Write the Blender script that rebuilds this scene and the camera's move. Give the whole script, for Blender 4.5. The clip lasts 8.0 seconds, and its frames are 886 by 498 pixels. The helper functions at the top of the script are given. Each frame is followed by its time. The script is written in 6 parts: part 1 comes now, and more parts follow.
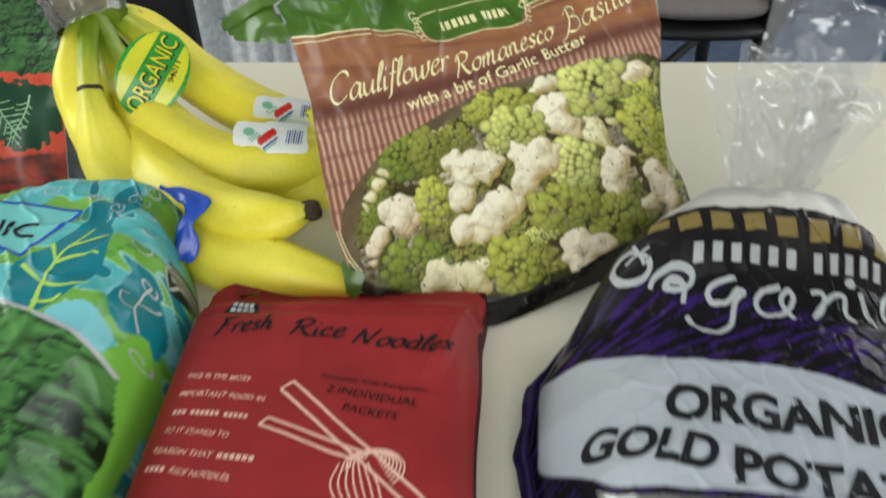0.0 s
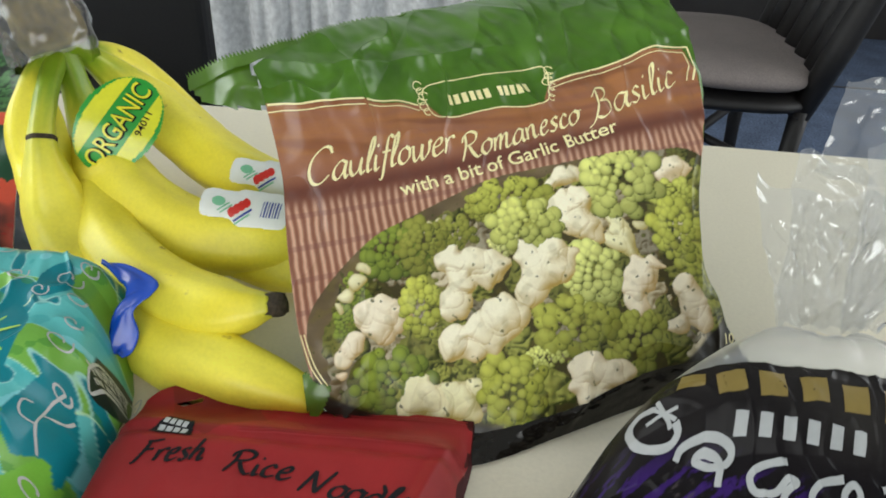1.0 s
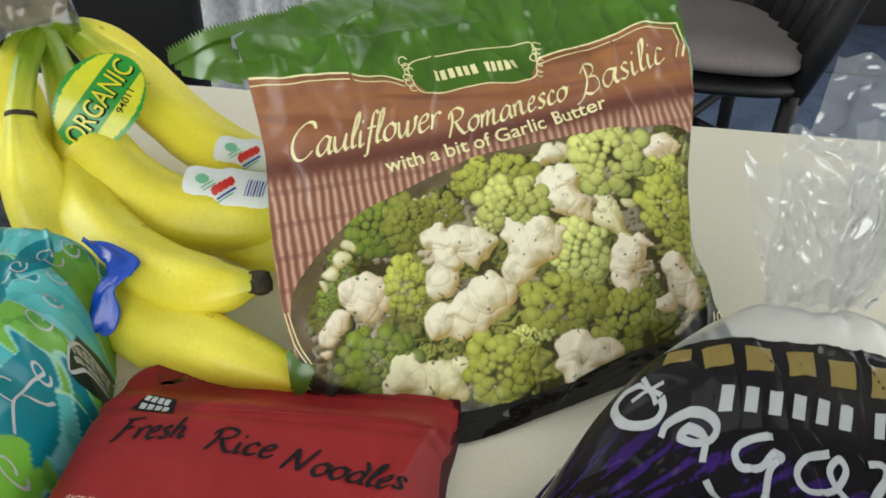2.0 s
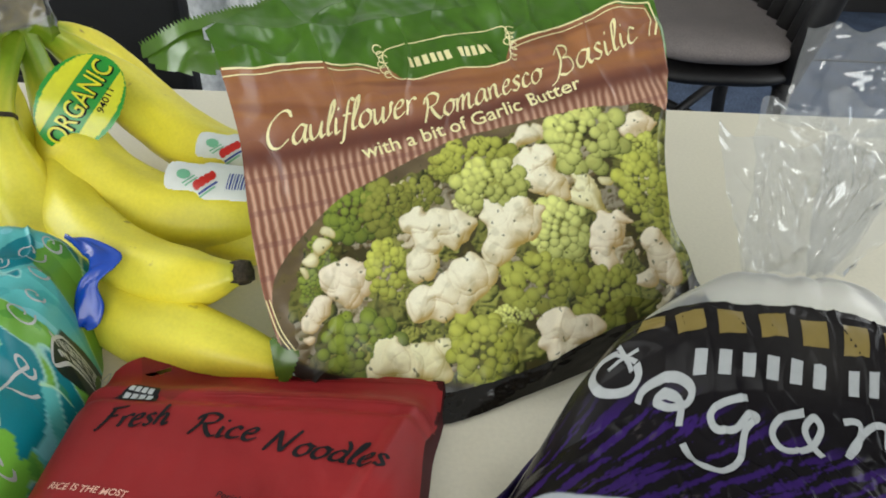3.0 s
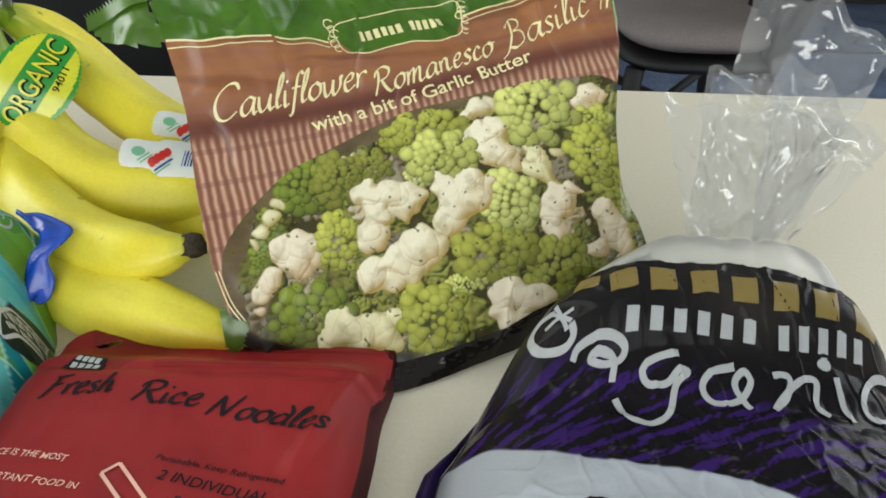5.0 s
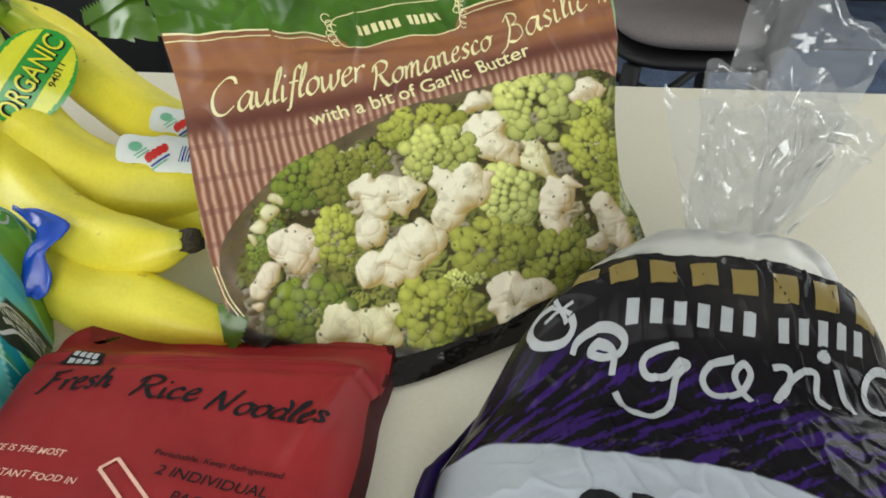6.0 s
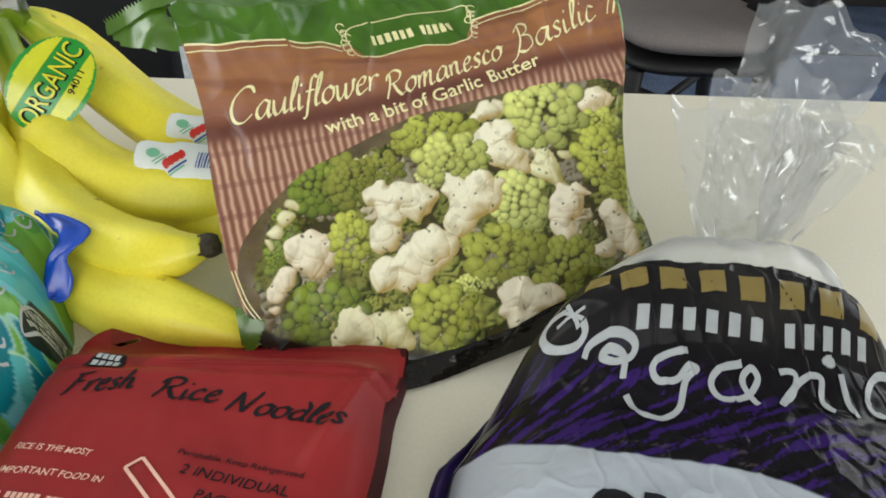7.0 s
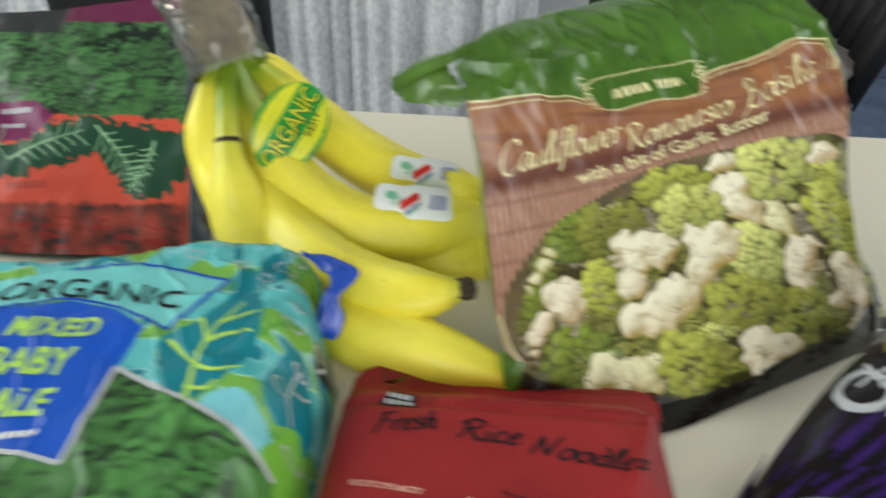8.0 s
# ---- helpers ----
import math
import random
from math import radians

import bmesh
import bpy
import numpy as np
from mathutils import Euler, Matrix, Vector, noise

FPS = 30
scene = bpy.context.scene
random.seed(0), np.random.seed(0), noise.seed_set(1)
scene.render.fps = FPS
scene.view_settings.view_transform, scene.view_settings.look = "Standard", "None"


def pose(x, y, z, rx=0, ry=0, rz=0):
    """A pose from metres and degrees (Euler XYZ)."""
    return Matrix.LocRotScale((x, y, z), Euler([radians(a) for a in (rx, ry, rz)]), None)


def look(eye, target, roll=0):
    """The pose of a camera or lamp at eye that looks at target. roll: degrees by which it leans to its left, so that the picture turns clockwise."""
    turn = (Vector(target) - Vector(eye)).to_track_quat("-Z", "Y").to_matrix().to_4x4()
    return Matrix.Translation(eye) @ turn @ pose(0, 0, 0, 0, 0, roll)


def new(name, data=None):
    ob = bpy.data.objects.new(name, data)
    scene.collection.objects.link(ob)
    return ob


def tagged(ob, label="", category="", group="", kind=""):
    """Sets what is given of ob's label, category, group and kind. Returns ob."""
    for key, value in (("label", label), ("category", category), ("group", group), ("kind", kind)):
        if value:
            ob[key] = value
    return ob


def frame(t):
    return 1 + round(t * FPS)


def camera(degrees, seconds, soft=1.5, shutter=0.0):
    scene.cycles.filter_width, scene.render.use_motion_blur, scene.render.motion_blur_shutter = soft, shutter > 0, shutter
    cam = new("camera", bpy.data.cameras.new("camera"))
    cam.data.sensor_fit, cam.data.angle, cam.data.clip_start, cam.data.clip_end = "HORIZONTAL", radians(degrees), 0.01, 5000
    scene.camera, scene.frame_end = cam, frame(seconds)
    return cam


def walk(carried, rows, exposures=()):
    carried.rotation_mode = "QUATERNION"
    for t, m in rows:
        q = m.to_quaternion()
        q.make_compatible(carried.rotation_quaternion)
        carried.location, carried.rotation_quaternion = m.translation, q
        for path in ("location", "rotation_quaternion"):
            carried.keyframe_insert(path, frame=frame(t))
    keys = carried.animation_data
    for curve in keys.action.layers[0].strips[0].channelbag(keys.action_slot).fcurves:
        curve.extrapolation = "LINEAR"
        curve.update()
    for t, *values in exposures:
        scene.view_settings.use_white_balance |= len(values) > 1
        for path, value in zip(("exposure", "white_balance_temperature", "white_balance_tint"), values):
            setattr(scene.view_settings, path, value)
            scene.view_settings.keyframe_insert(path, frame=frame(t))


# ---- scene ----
cam = camera(62.8, 8.0, soft=1.8, shutter=0.45)
METRES, EYE, TILT, LEAN, TURN = 0.28, 1.045, -38.0, 0.0, 0.0
ROWS = [
    (0.0, 0.0, 0.0, 0.0, 0.0, 0.0, -0.0),
    (0.3, 0.0139, 0.1157, 0.0556, 0.64, 1.89, -1.92),
    (0.5, 0.0191, 0.1585, 0.0762, 0.87, 2.59, -2.63),
    (1.0, 0.0387, 0.241, 0.1403, 1.03, 2.88, -4.88),
    (1.5, 0.0566, 0.2674, 0.133, 1.03, 2.09, -5.35),
    (2.0, 0.0535, 0.2564, 0.125, 0.53, 1.91, -4.8),
    (3.5, 0.1337, 0.2479, 0.0656, 0.98, 2.44, -2.01),
    (4.0, 0.1556, 0.2418, 0.0513, 0.75, 2.33, -1.94),
    (4.5, 0.1537, 0.2403, 0.0505, 0.68, 2.43, -2.01),
    (5.0, 0.1795, 0.2419, 0.0414, 0.46, 2.17, -1.95),
    (6.5, 0.1727, 0.2449, 0.0339, 0.25, 2.04, -1.76),
    (7.0, 0.1554, 0.2159, 0.038, 0.26, 2.26, -1.99),
    (7.5, 0.0854, 0.1821, 0.0539, -0.16, 2.65, -2.39),
    (7.7, -0.0345, 0.1685, 0.0631, 0.6, 2.77, -2.76),
    (7.9, -0.1866, 0.1512, 0.0749, 1.57, 2.93, -3.23),
    (8.0, -0.2703, 0.1417, 0.0813, 2.1, 3.02, -3.49),
]
walk(cam, [(t, pose(0, 0, EYE, TILT, LEAN, TURN) @ pose(METRES * x, METRES * y, METRES * z, 90 + pitch, roll, yaw)) for t, x, y, z, yaw, pitch, roll in ROWS],
     exposures=[(0.0, 0.0), (8.0, 0.0)])

# ---- world and lights ----
world = bpy.data.worlds.new("sky")
scene.world = world
world.use_nodes = True
wn = world.node_tree
sky = wn.nodes.new("ShaderNodeTexSky")
sky.sky_type, sky.sun_disc = "NISHITA", False
sky.sun_elevation, sky.sun_rotation = radians(40), radians(200)
wn.nodes["Background"].inputs["Strength"].default_value = 0.1
wn.links.new(sky.outputs[0], wn.nodes["Background"].inputs["Color"])


def added_window_light(name, at, to, w, h, watts, colour):
    data = bpy.data.lights.new(name, "AREA")
    data.shape, data.size, data.size_y, data.energy, data.color = "RECTANGLE", w, h, watts, colour
    lamp = new(name, data)
    lamp.matrix_world = look(at, to)
    return lamp


# lamps in three windows out of view, added and balanced to light the table
added_window_light("added_window_light", (-2.16, 0.55, 1.55), (0, 0.45, 0.9), 1.7, 1.15, 31, (0.965, 0.99, 0.955))
added_window_light("added_window_light", (0.15, -1.96, 1.6), (0.1, 0.5, 0.8), 1.7, 1.15, 31, (0.965, 0.985, 0.94))
added_window_light("added_window_light", (2.56, 1.45, 1.6), (0.2, 0.6, 0.75), 2.4, 1.25, 43, (0.955, 0.985, 0.985))


# ---- tools ----
def lin(r, g, b):
    """A colour from 0 to 255 screen values to linear light."""
    c = np.array((r, g, b), float) / 255
    return np.where(c <= 0.04045, c / 12.92, ((c + 0.055) / 1.055) ** 2.4)


def material(name, colour=(0.5, 0.5, 0.5), rough=0.5, metal=0.0, grain=0.0, grain_scale=200.0, stain=0.0, stain_scale=6.0, bump=0.0, bump_scale=300.0, coat=0.0, ink=False, vary=0.0, gloss=0.5):
    """A principled surface with grain and stains at two scales and fine relief; ink: colour from the print on the mesh."""
    m = bpy.data.materials.new(name)
    m.use_nodes = True
    nt = m.node_tree
    n, l = nt.nodes, nt.links
    p = n["Principled BSDF"]
    p.inputs["Roughness"].default_value, p.inputs["Metallic"].default_value = rough, metal
    p.inputs["Specular IOR Level"].default_value = gloss
    p.inputs["Coat Weight"].default_value, p.inputs["Coat Roughness"].default_value = coat, 0.12
    tc = n.new("ShaderNodeTexCoord")
    if ink:
        src = n.new("ShaderNodeAttribute")
        src.attribute_name = "ink"
        out = src.outputs["Color"]
    else:
        src = n.new("ShaderNodeRGB")
        src.outputs[0].default_value = (*colour, 1)
        out = src.outputs[0]

    def modulate(out, scale, amount, detail):
        tex = n.new("ShaderNodeTexNoise")
        tex.inputs["Scale"].default_value, tex.inputs["Detail"].default_value = scale, detail
        l.new(tc.outputs["Object"], tex.inputs["Vector"])
        mp = n.new("ShaderNodeMapRange")
        mp.inputs["From Min"].default_value, mp.inputs["From Max"].default_value = 0.3, 0.7
        mp.inputs["To Min"].default_value, mp.inputs["To Max"].default_value = 1 - amount, 1 + amount
        l.new(tex.outputs["Fac"], mp.inputs["Value"])
        mx = n.new("ShaderNodeVectorMath")
        mx.operation = "SCALE"
        l.new(out, mx.inputs[0])
        l.new(mp.outputs[0], mx.inputs["Scale"])
        return mx.outputs[0]

    if grain:
        out = modulate(out, grain_scale, grain, 4)
    if stain:
        out = modulate(out, stain_scale, stain, 3)
    if vary:
        oi = n.new("ShaderNodeObjectInfo")
        mp = n.new("ShaderNodeMapRange")
        mp.inputs["To Min"].default_value, mp.inputs["To Max"].default_value = 1 - vary, 1 + vary
        l.new(oi.outputs["Random"], mp.inputs["Value"])
        mx = n.new("ShaderNodeVectorMath")
        mx.operation = "SCALE"
        l.new(out, mx.inputs[0])
        l.new(mp.outputs[0], mx.inputs["Scale"])
        out = mx.outputs[0]
    l.new(out, p.inputs["Base Color"])
    if bump:
        tex = n.new("ShaderNodeTexNoise")
        tex.inputs["Scale"].default_value, tex.inputs["Detail"].default_value = bump_scale, 5
        l.new(tc.outputs["Object"], tex.inputs["Vector"])
        bp = n.new("ShaderNodeBump")
        bp.inputs["Strength"].default_value, bp.inputs["Distance"].default_value = bump, 0.002
        l.new(tex.outputs["Fac"], bp.inputs["Height"])
        l.new(bp.outputs[0], p.inputs["Normal"])
    return m


def clear_film(name, haze=0.12, tint=(0.95, 0.96, 0.97), rough=0.07, ior=1.7):
    """Thin clear plastic: mostly see-through, a little milky, glossy at its creases."""
    m = bpy.data.materials.new(name)
    m.use_nodes = True
    n, l = m.node_tree.nodes, m.node_tree.links
    n.remove(n["Principled BSDF"])
    tr, gl, df = n.new("ShaderNodeBsdfTransparent"), n.new("ShaderNodeBsdfGlossy"), n.new("ShaderNodeBsdfDiffuse")
    tr.inputs[0].default_value = (*tint, 1)
    gl.inputs["Roughness"].default_value = rough
    df.inputs[0].default_value = (0.8, 0.82, 0.84, 1)
    m1, m2, fr = n.new("ShaderNodeMixShader"), n.new("ShaderNodeMixShader"), n.new("ShaderNodeFresnel")
    fr.inputs["IOR"].default_value = ior
    m1.inputs[0].default_value = haze
    l.new(tr.outputs[0], m1.inputs[1])
    l.new(df.outputs[0], m1.inputs[2])
    l.new(fr.outputs[0], m2.inputs[0])
    l.new(m1.outputs[0], m2.inputs[1])
    l.new(gl.outputs[0], m2.inputs[2])
    l.new(m2.outputs[0], n["Material Output"].inputs["Surface"])
    return m


def part(name, data, mat, parent=None, label="", smooth=False):
    """Links a bmesh or mesh as one object under a thing or a part."""
    if isinstance(data, bmesh.types.BMesh):
        me = bpy.data.meshes.new(name)
        data.to_mesh(me)
        data.free()
    else:
        me = data
    if mat and not me.materials:
        me.materials.append(mat)
    if smooth:
        me.polygons.foreach_set("use_smooth", [True] * len(me.polygons))
    ob = new(name, me)
    if parent:
        ob.parent = parent
        ob.matrix_parent_inverse = parent.matrix_basis.inverted()
    if label:
        ob["label"] = label
    return ob


def thing(name, at, label, category, group=""):
    ob = new(name)
    ob.empty_display_size = 0.02
    ob.matrix_basis = Matrix.Translation(at)
    return tagged(ob, label, category, group)


def box(bm, x0, x1, y0, y1, z0, z1, bevel=0.0, seg=2):
    made = bmesh.ops.create_cube(bm, size=1.0, matrix=Matrix.Translation(((x0 + x1) / 2, (y0 + y1) / 2, (z0 + z1) / 2)) @ Matrix.Diagonal((x1 - x0, y1 - y0, z1 - z0, 1)))
    if bevel:
        edges = list({e for v in made["verts"] for e in v.link_edges})
        bmesh.ops.bevel(bm, geom=edges, offset=bevel, segments=seg, affect="EDGES", profile=0.6)
    return bm


def boxed(*dims, bevel=0.0, seg=2):
    return box(bmesh.new(), *dims, bevel=bevel, seg=seg)


def mesh(name, verts, faces):
    me = bpy.data.meshes.new(name)
    me.from_pydata([tuple(v) for v in verts], [], faces)
    me.update()
    return me


def spline(points, n, closed=False):
    """Points along a smooth curve through the given ones."""
    p = np.array(points, float)
    k = len(p)
    if closed:
        q = np.vstack([p[-1], p, p[0], p[1]])
        segs = k
    else:
        q = np.vstack([2 * p[0] - p[1], p, 2 * p[-1] - p[-2]])
        segs = k - 1
    t = np.linspace(0, segs, n, endpoint=not closed)
    i = np.minimum(t.astype(int), segs - 1)
    f = (t - i)[:, None]
    a, b, c, d = q[i], q[i + 1], q[i + 2], q[i + 3]
    return 0.5 * (2 * b + (c - a) * f + (2 * a - 5 * b + 4 * c - d) * f ** 2 + (3 * b - a - 3 * c + d) * f ** 3)


def tube(path, radii, sides=20, section=None, caps=True):
    """A tapered tube along a path of points; section gives the radius over the angle."""
    p = np.array(path, float)
    r = np.array(radii, float)
    tang = np.gradient(p, axis=0)
    tang /= np.linalg.norm(tang, axis=1)[:, None]
    ref = np.array((0.0, 0, 1)) if abs(tang[0][2]) < 0.9 else np.array((0, 1.0, 0))
    ang = np.linspace(0, 2 * np.pi, sides, endpoint=False)
    shape = section(ang) if section else np.ones(sides)
    verts, x = [], np.cross(tang[0], ref)
    for c, t, rad in zip(p, tang, r):
        x = x - (x @ t) * t
        x /= np.linalg.norm(x)
        y = np.cross(t, x)
        verts += [c + rad * s * (np.cos(a) * x + np.sin(a) * y) for a, s in zip(ang, shape)]
    n = len(p)
    faces = [(i * sides + j, i * sides + (j + 1) % sides, (i + 1) * sides + (j + 1) % sides, (i + 1) * sides + j) for i in range(n - 1) for j in range(sides)]
    if caps:
        faces += [tuple(range(sides))[::-1], tuple(range((n - 1) * sides, n * sides))]
    return verts, faces


def set_ink(me, colours):
    attr = me.color_attributes.new("ink", "FLOAT_COLOR", "POINT")
    rgba = np.ones((len(me.vertices), 4), np.float32)
    rgba[:, :3] = colours
    attr.data.foreach_set("color", rgba.ravel())


def inside(a, b, poly):
    """Which of the points (a, b) lie in a polygon."""
    p = np.array(poly, float)
    res = np.zeros(a.shape, bool)
    for (x0, y0), (x1, y1) in zip(p, np.roll(p, -1, axis=0)):
        cross = (y0 > b) != (y1 > b)
        with np.errstate(divide="ignore", invalid="ignore"):
            res ^= cross & (a < (x1 - x0) * (b - y0) / (y1 - y0 + 1e-15) + x0)
    return res


TABLE = 0.75


class Sheet:
    """A bag's printed face: a plane with axes U, V, N and a height over it."""

    def __init__(self, origin, normal, height):
        self.o = np.array(origin, float)
        self.n = np.array(normal, float) / np.linalg.norm(normal)
        u = np.cross((0, 0, 1), self.n)
        u = np.array((1.0, 0, 0)) if np.linalg.norm(u) < 1e-6 else u / np.linalg.norm(u)
        self.u, self.v, self.height = u, np.cross(self.n, u), height

    def pt(self, a, b, off=0.0):
        a, b = np.asarray(a, float), np.asarray(b, float)
        h = self.height(a, b) + off
        return self.o + a[..., None] * self.u + b[..., None] * self.v + np.asarray(h)[..., None] * self.n


def sstep(e0, e1, x):
    t = np.clip((x - e0) / (e1 - e0), 0, 1)
    return t * t * (3 - 2 * t)


def waves(a, b, scale, seed, octaves=3):
    """Cheap smooth noise from turned sine waves, about -1 to 1."""
    r = np.random.RandomState(seed)
    out = np.zeros(np.shape(a))
    amp, tot = 1.0, 0.0
    for _ in range(octaves):
        for _ in range(4):
            d, p, q = r.uniform(0, 2 * np.pi), r.uniform(0, 6.28), r.uniform(0.7, 1.4)
            x = np.cos(d) * a + np.sin(d) * b
            out = out + amp * np.sin(6.283 * q * x / scale + p + 1.3 * np.sin(4.1 * q * (a * np.sin(d) - b * np.cos(d)) / scale + p))
        tot += 2.2 * amp
        amp, scale = amp * 0.5, scale * 0.47
    return out / tot


CF_POLY = (-0.0009, 0.1179, -0.1551, 0.5396, -1.2014, 0.6560, 17.0138, -2.9767, -1.4067, -7.6218, -105.1364, 60.6138, -46.9742)


def fold_line(a, b, p, q, width):
    """A sharp crease between two points: 1 along it, falling to 0 at its width."""
    dx, dy = q[0] - p[0], q[1] - p[1]
    n2 = dx * dx + dy * dy
    t = np.clip(((a - p[0]) * dx + (b - p[1]) * dy) / n2, 0, 1)
    d = np.hypot(a - p[0] - t * dx, b - p[1] - t * dy)
    return np.maximum(0, 1 - d / width) ** 1.5 * (1 - (2 * t - 1) ** 6)


def h_cauli(a, b):
    f = CF_POLY
    h = f[0] + f[1] * a + f[2] * b + f[3] * a * a + f[4] * a * b + f[5] * b * b + f[6] * a * a * b + f[7] * a * b * b + f[8] * b ** 3 + f[9] * a ** 3 + f[10] * b ** 4 + f[11] * a * b ** 3 + f[12] * a * a * b * b
    top = sstep(0.02, 0.09, b)
    ridge = (1 - np.minimum(1, np.abs(waves(a * 1.3 - 0.5 * b, b * 0.7 + 0.3 * a, 0.10, 6, 2)) * 2.2)) ** 2
    low = sstep(-0.02, -0.075, b) + sstep(-0.085, -0.115, a)
    crease = 0.0014 * waves(a, b, 0.07, 3) + 0.0035 * top * waves(a * 1.6 + 0.4 * b, b * 0.8, 0.09, 5) + 0.0023 * ridge * (0.25 + top + 0.7 * np.minimum(low, 1))
    lines = 0.0040 * fold_line(a, b, (-0.125, 0.098), (0.03, 0.116), 0.009) + 0.0045 * fold_line(a, b, (0.034, 0.088), (0.046, 0.165), 0.010)
    lines = lines + 0.0030 * fold_line(a, b, (0.098, 0.100), (0.122, 0.160), 0.008) - 0.0035 * fold_line(a, b, (-0.062, 0.085), (-0.02, 0.150), 0.012)
    lines = lines + 0.0022 * fold_line(a, b, (-0.108, -0.055), (-0.06, -0.028), 0.006) + 0.0028 * fold_line(a, b, (0.082, -0.066), (0.106, 0.0), 0.008) + 0.0020 * fold_line(a, b, (-0.05, -0.085), (-0.02, -0.055), 0.006)
    return h + crease + lines


def h_red(a, b):
    s = a / 0.080
    g = sstep(-0.15, -0.115, b) * (1 - 0.85 * sstep(0.030, 0.062, b)) - 0.12 * sstep(0.06, 0.075, b)
    seal = -0.0030 * np.exp(-((b - 0.031) / 0.004) ** 2) + 0.009 * sstep(0.045, 0.078, b) * np.exp(-((a + 0.055) / 0.03) ** 2)
    corner = 0.0035 * np.maximum(0, 1 - np.abs(a - 0.066 - 0.35 * (b - 0.02)) / 0.006) * sstep(-0.03, 0.0, b) * sstep(0.05, 0.03, b)
    return 0.012 + seal + corner + 0.025 * (1 - np.minimum(np.abs(s), 1) ** 12) * g + 0.0012 * waves(a, b, 0.08, 11) * (1 - np.minimum(np.abs(s), 1) ** 4)


def pot_left(y):
    return np.interp(y, (0.02, 0.10, 0.17, 0.21, 0.25, 0.30, 0.335, 0.36), (0.10, 0.058, 0.041, 0.039, 0.048, 0.079, 0.106, 0.14))


def h_pot(x, y):
    xl = pot_left(y)
    d1, d2 = x - xl, (0.306 - xl) - x
    d = np.maximum(0.0, -0.02 * np.log(np.exp(-d1 / 0.02) + np.exp(-d2 / 0.02)))
    hy = 0.068 + 0.028 * sstep(0.238, 0.276, y)
    hy = hy * (1 - sstep(0.297, 0.372, y)) * sstep(0.005, 0.09, y)
    round_off = np.interp(y, (0.17, 0.235, 0.258, 0.270, 0.280, 0.30), (0.020, 0.030, 0.035, 0.023, 0.018, 0.018))
    lump = (0.0018 * waves(x, y, 0.085, 21, 2) + 0.0006 * np.abs(waves(x * 1.2, y, 0.030, 23)) + 0.0009 * (1 - np.minimum(1, np.abs(waves(x + 0.4 * y, y * 0.6, 0.028, 27, 2)) * 2.4)) ** 2) * sstep(0.0, 0.04, d)
    return 0.004 + (hy + lump) * (1 - np.exp(-d / round_off))


def h_kale(x, y):
    d = np.maximum(0, np.interp(y, (0.300, 0.322, 0.342, 0.360), (-0.140, -0.146, -0.152, -0.150)) - x)
    e = np.maximum(0, 0.367 - 0.029 * sstep(-0.19, -0.30, x) - y)
    f = np.maximum(0, y - 0.06)
    h = 0.070 * (1 - np.exp(-d / np.interp(y, (0.28, 0.32), (0.0135, 0.0065)))) * (1 - np.exp(-e / 0.005)) * (1 - np.exp(-f / 0.03))
    fold = 0.004 * np.exp(-d / 0.03) * np.sin(d * 40 + y * 150 + 1.5 * np.sin(y * 70))
    ridge = (1 - np.minimum(1, np.abs(waves(x * 1.5 + 0.3 * y, y, 0.075, 37, 2)) * 2.0)) ** 2
    side = np.exp(-d / 0.035)
    return 0.004 + (h + fold * (h / 0.070) + (0.003 * waves(x, y, 0.12, 31) + 0.0034 * ridge * (0.25 + side)) * (h / 0.070))


def h_beet(a, b):
    return 0.004 * np.cos(a * 14) - 1.2 * (b + 0.0) ** 2 * (b > 0) + 0.003 * waves(a, b, 0.11, 41)


CF = Sheet((0.041, 0.389, 0.823), (0.278, -0.715, 0.642), h_cauli)
RED = Sheet((-0.058, 0.25, TABLE), (0, 0, 1), h_red)
POT = Sheet((0, 0, TABLE), (0, 0, 1), h_pot)
KALE = Sheet((0, 0, TABLE), (0, 0, 1), h_kale)
BEET = Sheet((-0.27, 0.452, 0.796), (0, -0.75, 0.66), h_beet)


def coons(bottom, top, left, right, n, m):
    """A grid of (a, b) that fills four smooth edges."""
    B, T = spline(bottom, n), spline(top, n)
    L, R = spline(left, m), spline(right, m)
    s, t = np.linspace(0, 1, n)[None, :, None], np.linspace(0, 1, m)[:, None, None]
    g = (1 - t) * B[None] + t * T[None] + (1 - s) * L[:, None] + s * R[:, None]
    g = g - ((1 - s) * (1 - t) * B[0] + s * (1 - t) * B[-1] + (1 - s) * t * T[0] + s * t * T[-1])
    return g[..., 0], g[..., 1]


def grid_faces(n, m, start=0):
    i, j = np.meshgrid(np.arange(n - 1), np.arange(m - 1))
    a = (start + j * n + i).ravel()
    return np.stack([a, a + 1, a + n + 1, a + n], 1)


def grid_mesh(name, pts, flip=False):
    """A mesh from a grid of points (rows, columns, 3)."""
    m, n = pts.shape[:2]
    f = grid_faces(n, m)
    if flip:
        f = f[:, ::-1]
    me = bpy.data.meshes.new(name)
    me.vertices.add(n * m)
    me.vertices.foreach_set("co", pts.reshape(-1).astype(np.float32))
    me.loops.add(f.size)
    me.loops.foreach_set("vertex_index", f.ravel().astype(np.int32))
    me.polygons.add(len(f))
    me.polygons.foreach_set("loop_start", np.arange(0, f.size, 4, dtype=np.int32))
    me.polygons.foreach_set("loop_total", np.full(len(f), 4, np.int32))
    me.polygons.foreach_set("use_smooth", np.ones(len(f), bool))
    me.update()
    me.validate()
    return me


